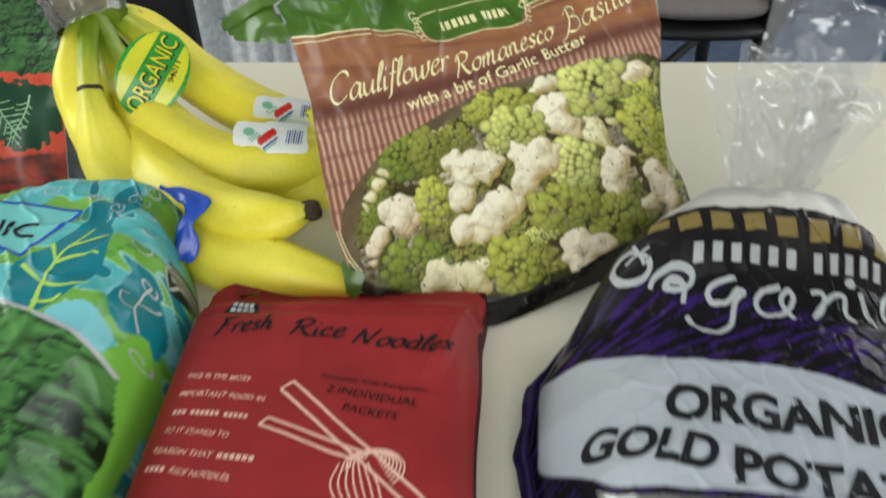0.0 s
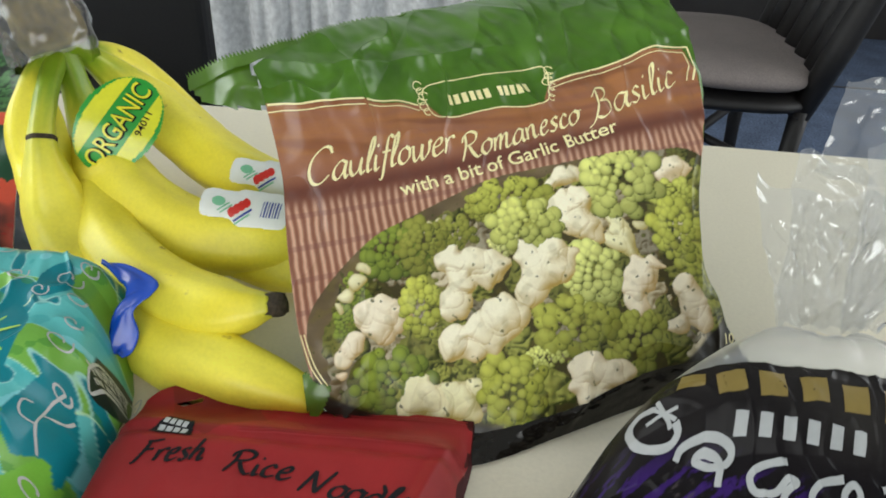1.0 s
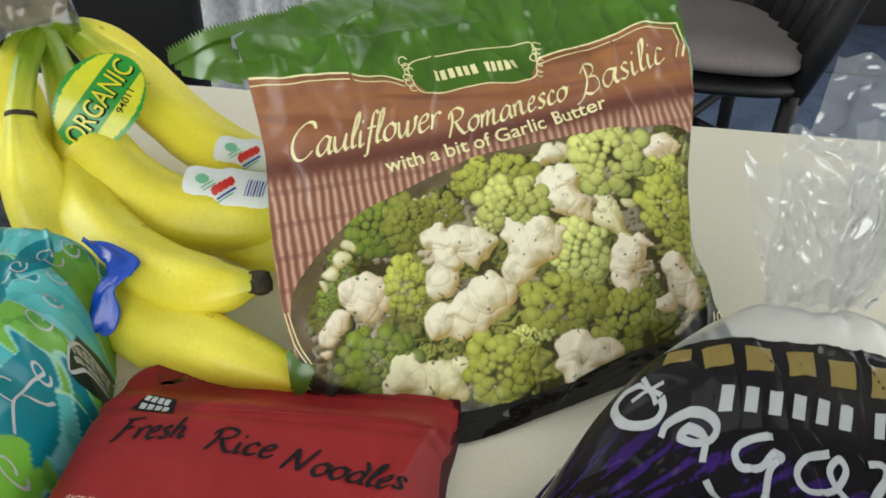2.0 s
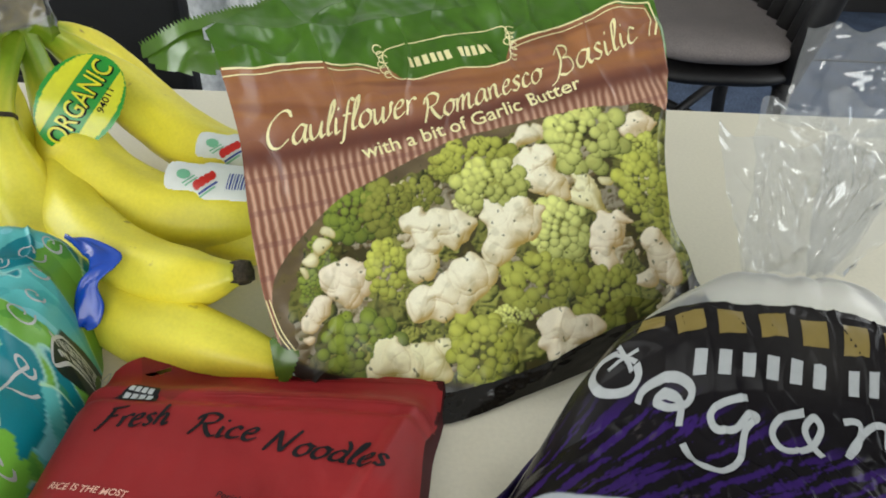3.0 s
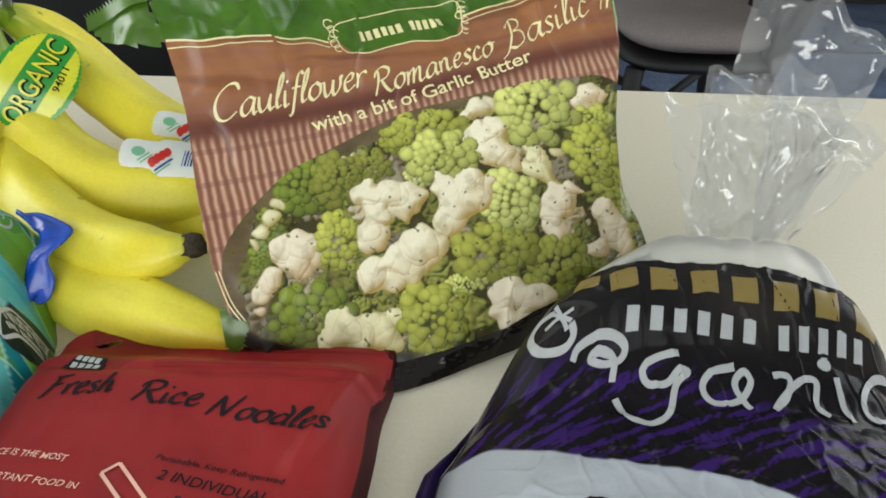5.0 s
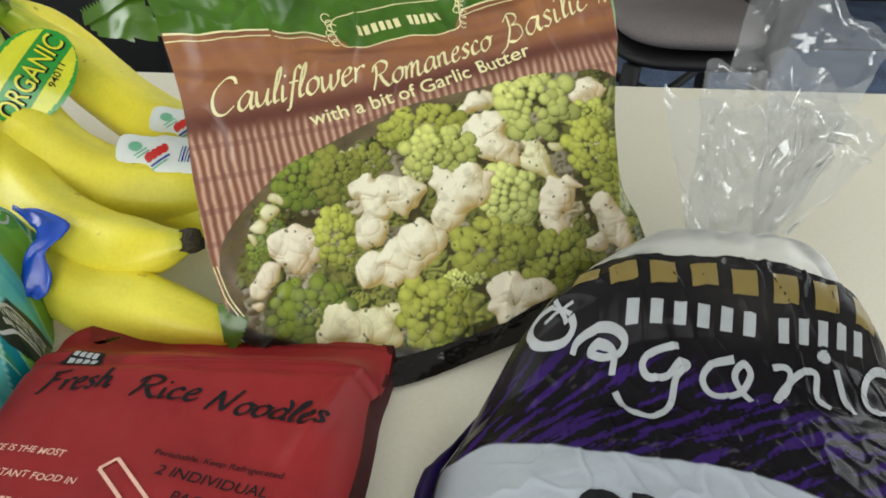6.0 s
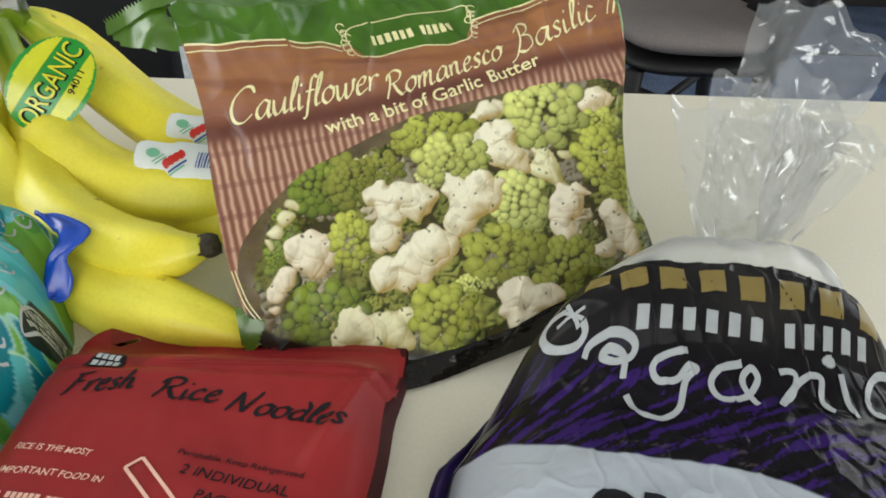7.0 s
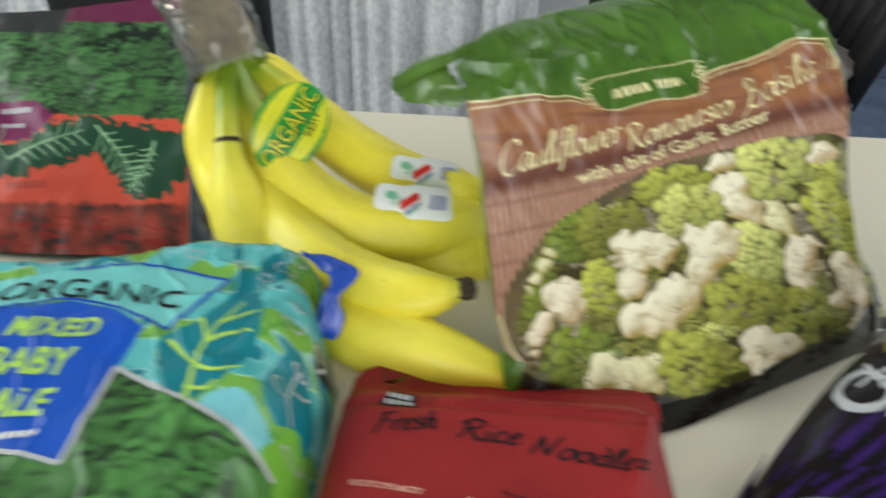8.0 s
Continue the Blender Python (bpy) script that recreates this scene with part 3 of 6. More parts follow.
def melted(a, b, col, zbuf, lumps, depth, tone, seed):
    """Prints one cauliflower piece: round lumps run softly together, finely grained."""
    lo, hi = (lumps[:, :2] - 1.15 * lumps[:, 2:]).min(0), (lumps[:, :2] + 1.15 * lumps[:, 2:]).max(0)
    k = np.nonzero((a > lo[0]) & (a < hi[0]) & (b > lo[1]) & (b < hi[1]))[0]
    if not len(k):
        return
    tau = 0.0042

    def form(x, y):
        x, y = x + 0.0016 * waves(x, y, 0.019, seed + 5, 1), y + 0.0016 * waves(x, y, 0.017, seed + 6, 1)
        total = np.zeros(len(x))
        for cx, cy, r in lumps:
            d = np.hypot(x - cx, y - cy) / r
            r = r * 1.50
            total += np.exp((r * np.where(d < 1, np.sqrt(np.maximum(1 - d * d, 0)), 1 - d) * 0.9) / tau)
        return tau * np.log(total) + 0.00026 * waves(x, y, 0.0080, seed, 2) * (0.5 + 0.5 * waves(x, y, 0.03, seed + 3, 1))

    x, y, e = a[k], b[k], 0.0003
    h = form(x, y)
    gx, gy = (form(x + e, y) - h) / e, (form(x, y + e) - h) / e
    lit = (0.30 * gx - 0.55 * gy + 0.80) / np.sqrt(gx * gx + gy * gy + 1)
    rim = sstep(0.0, 0.0030, h - tau * 0.55)
    f = np.clip(0.22 + 0.82 * lit, 0, 1) * (0.45 + 0.55 * rim)
    mid, half = (lo + hi) / 2, (hi - lo) / 2
    f = np.clip(f * (0.95 + 0.24 * (y - mid[1]) / half[1] - 0.20 * (x - mid[0]) / half[0]) + 0.10 * waves(x, y, 0.020, seed + 8, 2), 0, 1)
    ok = (h > tau * 0.6) & (depth + h > zbuf[k])
    col[k[ok]] = (np.asarray(tone[0]) * (1 - f[:, None]) + np.asarray(tone[1]) * f[:, None])[ok]
    zbuf[k[ok]] = (depth + h)[ok]


def knobs(rng, cx, cy, rx, ry, depth):
    """The spiral of knobs of one printed romanesco floret: large at the rim, fine at the tip."""
    rows = []
    m = min(rx, ry)
    rx, ry = rx * 1.24, ry * 1.24
    n = 50
    tx, ty = rng.uniform(-0.3, 0.3), rng.uniform(0.0, 0.4)
    for i in range(n):
        q, an = math.sqrt((i + 0.5) / n), i * 2.39996 + rng.uniform(-0.28, 0.28)
        q2 = q * rng.uniform(0.80, 1.08)
        x, y = cx + rx * (0.92 * q2 * math.cos(an) + tx * (1 - q)), cy + ry * (0.92 * q2 * math.sin(an) + ty * (1 - q))
        r = (0.085 + 0.130 * q) * math.sqrt(rx * ry) * rng.uniform(0.72, 1.22)
        z = depth + 0.8 * m * math.sqrt(1.02 - q * q)
        rows.append((x, y, r, z, rng.uniform(0.90, 1.08) * (0.86 + 0.30 * (y - cy) / ry - 0.20 * (x - cx) / rx)))
    return rows


def white_florets():
    """The printed cauliflower pieces: how high each lies, how warm it is, and its lumps in millimetres."""
    yield 9, 0, [(-36.8, -4.4, 7.0), (-24.7, -5.7, 8.2), (-13.8, -10.1, 7.7), (-33.4, -15.6, 7.3), (-40.6, -22.4, 5.7), (-37.4, -28.2, 7.5), (-19.6, -15.2, 6.5)]
    yield 8, 0, [(4.7, -5.8, 7.6), (17.6, -6.2, 8.5), (25.7, -10.0, 5.3), (9.2, -16.0, 10.1), (3.3, -25.0, 8.3), (-2.7, -28.0, 5.3), (19.1, -16.4, 6.4)]
    yield 11, 0, [(-16.4, -34.5, 9.9), (-6.8, -36.3, 7.0), (-29.1, -39.6, 7.7), (-41.2, -44.0, 8.4), (-46.7, -47.0, 5.5), (-24.0, -46.4, 7.1), (-34.7, -50.6, 6.0), (-14.8, -43.6, 5.7)]
    yield 10, 1, [(-62.7, -67.1, 9.2), (-54.1, -74.6, 8.1), (-67.6, -72.8, 6.6), (-45.1, -73.7, 6.9), (-35.7, -68.3, 4.8), (-40.2, -79.2, 5.7), (-48.1, -66.5, 3.9)]
    yield 11, 2, [(21.2, -67.5, 8.7), (16.3, -77.5, 7.4), (17.8, -87.1, 5.5), (31.7, -73.2, 8.2), (40.2, -73.7, 6.3), (25.4, -82.3, 6.9)]
    yield 6, 0, [(29.2, 18.0, 7.9), (39.2, 18.1, 7.5), (30.4, 8.7, 9.0), (37.2, 4.2, 8.4), (41.1, -0.8, 6.4), (23.8, 13.6, 3.9)]
    yield 3, 0, [(31.0, 32.0, 6.8), (38.8, 33.2, 5.0), (24.9, 28.3, 3.9)]
    yield 5, 1, [(50.7, 10.4, 4.9), (55.2, 1.8, 5.7), (57.8, -7.3, 7.3), (67.7, 0.7, 3.2), (51.3, -6.6, 5.0), (59.7, -14.7, 4.7)]
    yield 7, 2, [(61.1, -23.2, 7.7), (69.6, -20.9, 5.5), (56.4, -31.0, 7.9), (55.3, -39.6, 6.5), (63.2, -30.9, 5.7)]
    yield 2, 2, [(94.0, 30.0, 7.3), (86.2, 25.7, 4.4), (100.7, 27.3, 4.6)]
    yield 6, 2, [(84.3, -33.4, 5.4), (86.1, -45.6, 7.8), (76.0, -54.9, 6.8), (90.2, -53.9, 6.8), (85.9, -38.1, 5.8)]
    yield 7, 2, [(-82.5, -21.7, 6.0), (-73.0, -23.3, 7.9), (-66.5, -28.6, 6.2), (-78.8, -31.4, 7.3), (-72.8, -37.2, 3.9), (-84.9, -25.7, 3.8)]
    yield 3, 1, [(-81.1, -2.2, 3.1), (-86.1, -8.2, 3.6), (-91.0, -14.1, 3.6), (-95.4, -20.5, 2.7)]
    yield 6, 2, [(-90.2, -36.0, 4.4), (-97.2, -44.7, 4.0), (-100.4, -52.9, 3.2), (-93.4, -38.7, 3.8)]
    yield 2, 1, [(-46.5, 15.7, 2.4), (-39.8, 16.5, 2.6), (-51.2, 14.4, 2.0)]


def green_florets():
    """The printed romanesco pieces: middle and half width and height in millimetres, how high each lies, how pale it is."""
    yield from ((63.6, 26.2, 19.5, 16.6, 5, 1.02), (6.4, 9.1, 17.7, 11.7, 8, 1.00), (-6.7, 1.4, 7.7, 5.9, 7, 1.10), (2.3, 25.0, 20.1, 8.6, 4, 0.80), (-64.8, 4.7, 15.6, 12.5, 2, 0.52))
    yield from ((-48.8, 4.6, 12.6, 11.8, 3, 0.58), (-33.7, 8.8, 11.5, 7.8, 2, 0.60), (-54.1, -25.8, 10.5, 13.7, 8, 0.88), (-75.4, -59.9, 18.1, 15.4, 8, 0.50), (-17.6, -73.2, 15.2, 16.6, 10, 0.78))
    yield from ((36.1, -20.5, 14.8, 15.5, 6, 1.05), (20.3, -46.0, 22.4, 12.2, 8, 0.72), (51.5, -58.2, 15.8, 14.0, 7, 0.70), (87.6, -3.8, 12.7, 15.0, 7, 0.84), (97.9, -29.1, 14.0, 12.7, 4, 0.62))
    yield from ((90.2, 15.3, 13.4, 7.0, 3, 0.92), (1.8, -58.8, 9.8, 4.6, 9, 1.02), (-85.7, -12.2, 5.3, 8.2, 1, 0.50), (-94.1, -28.0, 4.8, 9.3, 1, 0.48), (-15.7, 21.0, 7.4, 6.2, 2, 0.70))


PLATE = [(-0.1125, -0.0268), (-0.102, -0.0096), (-0.0763, 0.0113), (-0.0545, 0.0202), (-0.0257, 0.0303), (-0.003, 0.0363), (0.0351, 0.0397), (0.0677, 0.0419), (0.0858, 0.0400), (0.1100, 0.0360),
         (0.140, 0.0), (0.140, -0.10), (-0.02, -0.11), (-0.105, -0.085), (-0.1120, -0.055)]
HEAP = [(-0.1053, -0.0419), (-0.0987, -0.021), (-0.0879, -0.0062), (-0.0681, 0.0094), (-0.046, 0.0183), (-0.0211, 0.0235), (0.02, 0.032), (0.07, 0.040), (0.12, 0.033), (0.13, -0.1), (-0.09, -0.1)]
CREST = [(-0.0301, 0.0912), (0.0022, 0.0946), (0.0343, 0.0965), (0.0365, 0.0850), (0.0309, 0.0745), (0.0035, 0.0741), (-0.0266, 0.0716), (-0.0335, 0.0809)]


def ink_cauli(a, b):
    # the wooden board and the ribbed mat
    col = np.tile(lin(154, 103, 78), (len(a), 1))
    mat = sstep(0.046, 0.040, b - 0.10 * a)
    stripe = 0.5 + 0.5 * np.sin(a * 1480 + 1.2 * np.sin(b * 40) + 0.8 * waves(a, b, 0.03, 7))
    col = mix(col, lin(222, 182, 156), (stripe ** 1.6) * 0.80 * mat)
    col = mix(col, lin(126, 84, 70), ((1 - stripe) ** 2) * 0.65 * mat)
    col = mix(col, lin(126, 80, 74), 0.40 * mat * (np.sin(b * 420 - a * 30) > 0.86))
    col = mix(col, lin(92, 48, 42), 0.80 * np.exp(-((b - 0.047 - 0.10 * a) / 0.006) ** 2))
    grain = waves(a * 0.16, b - 0.06 * a, 0.011, 9)
    col = mix(col, lin(168, 112, 66), sstep(0.050, 0.064, b - 0.05 * a) * (0.45 + 0.55 * grain))
    col = mix(col, lin(112, 64, 44), 0.5 * sstep(0.050, 0.060, b) * sstep(0.2, 0.8, waves(a * 0.1 + 0.02, b, 0.02, 10, 2)))
    edge = np.interp(a, (-0.13, -0.1185, -0.0684, -0.0389, 0.0344, 0.0544, 0.0802, 0.0973, 0.1205, 0.1255, 0.14), (0.078, 0.0775, 0.0838, 0.080, 0.0862, 0.0904, 0.0946, 0.0998, 0.0985, 0.05, 0.04))
    green = (b > edge) | inside(a, b, CREST)
    col[green] = lin(80, 122, 34)
    col = mix(col, lin(46, 82, 20), green * (0.5 + 0.5 * waves(a, b, 0.05, 13)) * 0.6)
    # the photo: plate rim, then the heap of florets
    photo = inside(a, b, spline(PLATE, 160, True)) & ~green
    k = np.nonzero(photo)[0]
    A, B = a[k], b[k]
    sub = np.tile(lin(74, 62, 42), (len(k), 1))
    sub = mix(sub, lin(122, 106, 78), 0.5 + 0.5 * waves(A * 0.5, B, 0.03, 15))
    heap = inside(A + 0.003 * waves(A, B, 0.02, 31), B + 0.003 * waves(A, B, 0.022, 32), spline(HEAP, 120, True))
    sub[heap] = lin(66, 60, 30)
    z = np.where(heap, -1.0, 0.006)
    rng = random.Random(4)
    for i in range(150):
        cx, cy, r = rng.uniform(-0.105, 0.115), rng.uniform(-0.085, 0.036), rng.uniform(0.007, 0.013)
        t = rng.uniform(0.55, 0.95) * (0.75 if cx < -0.080 else 1)
        tone = ((lin(60 * t, 68 * t, 20 * t), lin(186 * t, 188 * t, 92 * t)), (lin(140 * t, 118 * t, 70 * t), lin(242 * t, 230 * t, 194 * t)))[i % 4 == 0]
        blob(A, B, sub, z, cx, cy, r, r * rng.uniform(0.7, 1.1), -0.012, tone, 200 + i, 0.30, 1.4, 0.35)
    z[~heap] = -1.0
    tones = ((lin(172, 144, 74), lin(252, 246, 216)), (lin(164, 144, 66), lin(246, 242, 198)), (lin(178, 148, 92), lin(250, 240, 212)))
    for n, (d, warm, lumps) in enumerate(white_florets()):
        melted(A, B, sub, z, np.array(lumps) / 1000, d * 0.004, tones[warm], 400 + n)
    for n, (cx, cy, rx, ry, d, t) in enumerate(green_florets()):
        t = 0.30 + 0.74 * t
        pale = 30 * max(0.0, t - 0.95) / 0.1
        tone = (lin(62 * t, 72 * t, 8 * t), lin(min(252, 226 * t), min(252, 230 * t), min(190, 104 * t + pale)))
        if t < 0.70:
            tone = (lin(30, 46, 10), lin(150, 168, 66))
        bumps(A, B, sub, z, knobs(rng, cx / 1000, cy / 1000, rx / 1000, ry / 1000, d * 0.004), tone)
    sub = mix(sub, lin(120, 110, 40), 0.22 * sstep(0.2, 0.9, waves(A, B, 0.016, 24, 2)))
    herbs = waves(A, B, 0.0078, 19, 2)
    sub = mix(sub, lin(72, 78, 32), (herbs > 1.04) * 0.8)
    col[k] = sub
    low = np.interp(a, (-0.12, -0.1098, -0.1062, -0.0989, -0.0762, -0.0553, -0.0394, -0.0241, 0.025, 0.048, 0.085, 0.115), (-0.050, -0.052, -0.0611, -0.0655, -0.0765, -0.0820, -0.0860, -0.0906, -0.092, -0.0855, -0.068, -0.050))
    col = mix(col, lin(38, 34, 26), sstep(0.0015, -0.0015, b - low))
    return col


def ink_red(a, b):
    col = np.tile(lin(158, 38, 40), (len(a), 1))
    col = mix(col, lin(142, 32, 35), 0.5 + 0.5 * waves(a, b, 0.09, 51))
    col = mix(col, lin(120, 34, 24), 0.75 * inside(a, b, [(-0.066, 0.074), (-0.050, 0.079), (-0.020, 0.062), (-0.012, 0.050), (-0.034, 0.030), (-0.052, 0.040)]))
    return col


LABEL = [(0.0500, 0.2480), (0.0560, 0.2450), (0.0674, 0.2400), (0.0772, 0.2310), (0.0926, 0.2215), (0.1013, 0.2160), (0.1190, 0.2128), (0.1362, 0.2100), (0.1486, 0.2062), (0.1640, 0.1975), (0.190, 0.183), (0.22, 0.168), (0.25, 0.160),
         (0.25, 0.125), (0.20, 0.126), (0.15, 0.140), (0.0974, 0.152), (0.0790, 0.1580), (0.0667, 0.1630), (0.0575, 0.1734), (0.0445, 0.1930), (0.0440, 0.2060), (0.0465, 0.2270)]
PEEP = [(0.0600, 0.1660), (0.0667, 0.1600), (0.0790, 0.1550), (0.0974, 0.149), (0.15, 0.137), (0.20, 0.123), (0.245, 0.12), (0.24, 0.075), (0.09, 0.085), (0.065, 0.135)]


def cover(a, b, poly, soft):
    """How much of each point a polygon covers, with a fine soft edge."""
    p = np.array(poly, float)
    d = np.full(a.shape, 1.0)
    for (x0, y0), (x1, y1) in zip(p, np.roll(p, -1, axis=0)):
        dx, dy = x1 - x0, y1 - y0
        t = np.clip(((a - x0) * dx + (b - y0) * dy) / (dx * dx + dy * dy + 1e-15), 0, 1)
        d = np.minimum(d, np.hypot(a - x0 - t * dx, b - y0 - t * dy))
    return sstep(-soft, soft, np.where(inside(a, b, p), d, -d))


def ink_pot(a, b):
    col = np.tile(lin(25, 23, 25), (len(a), 1))
    along, across = b * 0.93 - a * 0.37, a * 0.93 + b * 0.37
    rows = along / 0.0062 + 0.35 * waves(a, b, 0.05, 61)
    cell = np.floor(rows)
    stroke = np.sin(np.pi * (rows - cell)) ** 0.8
    rough = 0.55 * waves(across * 0.35, along * 2.2, 0.012, 62) + 0.75 * waves(across * 0.16 + cell * 0.013, along, 0.010, 63, 2) + 0.25 * waves(a, b, 0.003, 64, 2)
    field = sstep(0.264, 0.252, b + 0.32 * (a - 0.11))
    col = mix(col, lin(52, 31, 92), field * sstep(0.74, 1.06, stroke + rough * 1.05))
    col = mix(col, lin(78, 70, 72), field * 0.6 * sstep(0.5, 0.9, waves(a, b, 0.03, 65)) * sstep(0.2, 0.6, waves(across, along * 3, 0.01, 66)))
    col = mix(col, lin(46, 44, 43), sstep(0.255, 0.268, b + 0.05 * (a - 0.1)) * (0.5 + 0.5 * waves(a, b, 0.07, 67)))
    return mix(col, lin(174, 180, 187), cover(a, b, spline(LABEL, 90, True), 0.0005))


def leaf_heap(a, b, box, count, size, tones, seed):
    """A printed photo of crowded leaves: frilled forms over each other."""
    rng = random.Random(seed)
    col = np.tile(np.asarray(tones[0]) * 0.5, (len(a), 1))
    z = np.full(len(a), -1.0)
    for i in range(count):
        r, t = size * rng.uniform(0.6, 1.3), rng.uniform(0.6, 1.15)
        tone = (np.asarray(tones[0]) * t, np.asarray(tones[1]) * t)
        blob(a, b, col, z, rng.uniform(box[0], box[1]), rng.uniform(box[2], box[3]), r, r * rng.uniform(0.55, 1.0), rng.uniform(0, size), tone, seed * 7 + 2 * i, 0.22, 1.5, 0.55, False)
    return col


TAG = [(-0.32, 0.297), (-0.2988, 0.3054), (-0.2665, 0.3138), (-0.2351, 0.3216), (-0.1925, 0.3174), (-0.2077, 0.2792), (-0.2372, 0.2907), (-0.2618, 0.293), (-0.2861, 0.2845), (-0.32, 0.270)]
BLUE = [(-0.32, 0.270), (-0.2861, 0.2840), (-0.2564, 0.2928), (-0.2366, 0.2894), (-0.2184, 0.2797), (-0.2204, 0.2557), (-0.2179, 0.2042), (-0.2431, 0.2091), (-0.33, 0.215)]
WINDOW = [(-0.2204, 0.2557), (-0.2022, 0.2461), (-0.1752, 0.2375), (-0.1600, 0.2315), (-0.150, 0.2265), (-0.146, 0.20), (-0.15, 0.09), (-0.40, 0.09), (-0.39, 0.20), (-0.33, 0.215), (-0.2431, 0.2091), (-0.2179, 0.2042)]
KLEAF = [(-0.2085, 0.2732), (-0.1962, 0.2862), (-0.1845, 0.3117), (-0.1736, 0.3074), (-0.1688, 0.2909), (-0.1705, 0.2688), (-0.179, 0.249), (-0.1896, 0.2393), (-0.1999, 0.2521)]
KLEAF_2 = [(-0.1608, 0.2589), (-0.1602, 0.2754), (-0.1544, 0.2875), (-0.149, 0.284), (-0.144, 0.2702), (-0.1448, 0.2528), (-0.1481, 0.2577), (-0.1543, 0.2501)]


def ink_kale(a, b):
    aqua, lime, teal, pale = lin(96, 188, 188), lin(118, 176, 74), lin(10, 126, 140), lin(128, 204, 212)
    col = np.tile(aqua, (len(a), 1))
    w1, w2 = waves(a, b, 0.055, 71, 2), waves(a, b, 0.045, 73, 2)
    col[w1 > 0.12] = lime
    col[w2 > 0.52] = teal
    col[(w2 < -0.5) & (w1 < 0.1)] = pale
    w3 = waves(a, b, 0.020, 77, 2)
    col = mix(col, lin(66, 140, 58), 0.55 * ((w1 > 0.12) & (w3 > 0.35)))
    col = mix(col, lin(60, 168, 172), 0.6 * ((w1 <= 0.12) & (w2 <= 0.52) & (w3 < -0.45)))
    col = mix(col, lin(196, 230, 190), 0.75 * sstep(0.045, 0.02, np.abs(w1 - 0.12)) * (w2 > -0.2))
    col = mix(col, lin(176, 226, 220), 0.70 * sstep(0.05, 0.02, np.abs(w2 - 0.52)))
    col[inside(a, b, spline([(-0.181, 0.2413), (-0.1691, 0.2536), (-0.1599, 0.2494), (-0.155, 0.2415), (-0.1602, 0.2299)], 50, True))] = pale
    col[inside(a, b, [(-0.1561, 0.2318), (-0.1482, 0.2614), (-0.1443, 0.2573), (-0.1407, 0.2394), (-0.1445, 0.15), (-0.152, 0.15)])] = lin(120, 186, 66)
    for shape in (KLEAF, KLEAF_2, [(-0.1771, 0.3183), (-0.1796, 0.3362), (-0.1716, 0.3433), (-0.1663, 0.3271)]):
        col[inside(a, b, spline(shape, 60, True))] = teal
    win = inside(a, b, WINDOW)
    col[win] = leaf_heap(a[win], b[win], (-0.40, -0.145, 0.08, 0.26), 150, 0.019, (lin(20, 48, 24), lin(84, 142, 72)), 75)
    # dark facts panel, with the shade round it painted into the same patch
    col[inside(a, b, spline([(-0.1488, 0.3100), (-0.1436, 0.3240), (-0.1402, 0.3230), (-0.1385, 0.3091), (-0.1427, 0.2966), (-0.1472, 0.2939), (-0.1495, 0.3092)], 40, True))] = lin(26, 44, 38)
    col[inside(a, b, BLUE)] = lin(8, 84, 196)
    col[inside(a, b, TAG)] = lin(116, 202, 198)
    return col


BLEAF_2 = [(-0.075, 0.042), (-0.04, 0.036), (0.006, 0.031), (0.005, 0.005), (-0.01, -0.012), (-0.03, -0.012), (-0.045, 0.0), (-0.06, 0.02)]
BLEAF = [(-0.31, 0.03), (-0.13, 0.020), (-0.095, 0.033), (-0.06, 0.036), (-0.05, 0.02), (-0.07, 0.010), (-0.10, 0.0), (-0.13, -0.004), (-0.31, -0.004)]


def ink_beet(a, b):
    col = leaf_heap(a, b, (-0.31, 0.02, 0.03, 0.13), 240, 0.013, (lin(16, 42, 24), lin(74, 122, 68)), 81)
    w = waves(a, b, 0.02, 83, 2)
    coral = lin(204, 80, 60)
    low = b < 0.041 + 0.002 * w
    col[low] = coral
    fa, fb = a + 0.004 * waves(a, b, 0.014, 84), b + 0.004 * waves(a, b, 0.013, 86)
    leaf = (inside(fa, fb, spline(BLEAF, 90, True)) | inside(fa, fb, spline(BLEAF_2, 90, True))) & low
    col[leaf] = lin(24, 66, 44)
    col = mix(col, lin(22, 34, 34), sstep(-0.014, -0.018, b - 0.05 * a + 0.002 * w) * (0.65 + 0.35 * waves(a, b, 0.03, 85)))
    col = mix(col, lin(150, 40, 34), 0.8 * (b < -0.028) * (waves(a * 0.3, b, 0.012, 87) > 0.3))
    col[inside(a, b, [(-0.20, 0.045), (-0.1344, 0.0493), (-0.106, 0.0505), (-0.0912, 0.0397), (-0.1043, 0.0233), (-0.1263, 0.0206), (-0.20, 0.014)])] = lin(112, 20, 78)
    col[(b > 0.113 + 0.04 * (a + 0.05)) & (a > -0.1)] = lin(100, 24, 64)
    col[(b > 0.102 + 0.03 * (a + 0.1)) & (a < -0.1)] = lin(40, 40, 42)
    return col


def patch(name, sheet, corners, mat, parent, off=0.0004, n=7, label=""):
    """A printed four-cornered field on a curved face."""
    p = np.array(corners, float)
    u, v = np.meshgrid(np.linspace(0, 1, n), np.linspace(0, 1, n))
    g = ((1 - u) * (1 - v))[..., None] * p[0] + (u * (1 - v))[..., None] * p[1] + (u * v)[..., None] * p[2] + ((1 - u) * v)[..., None] * p[3]
    return part(name, grid_mesh(name, sheet.pt(g[..., 0], g[..., 1], off)), mat, parent, label)


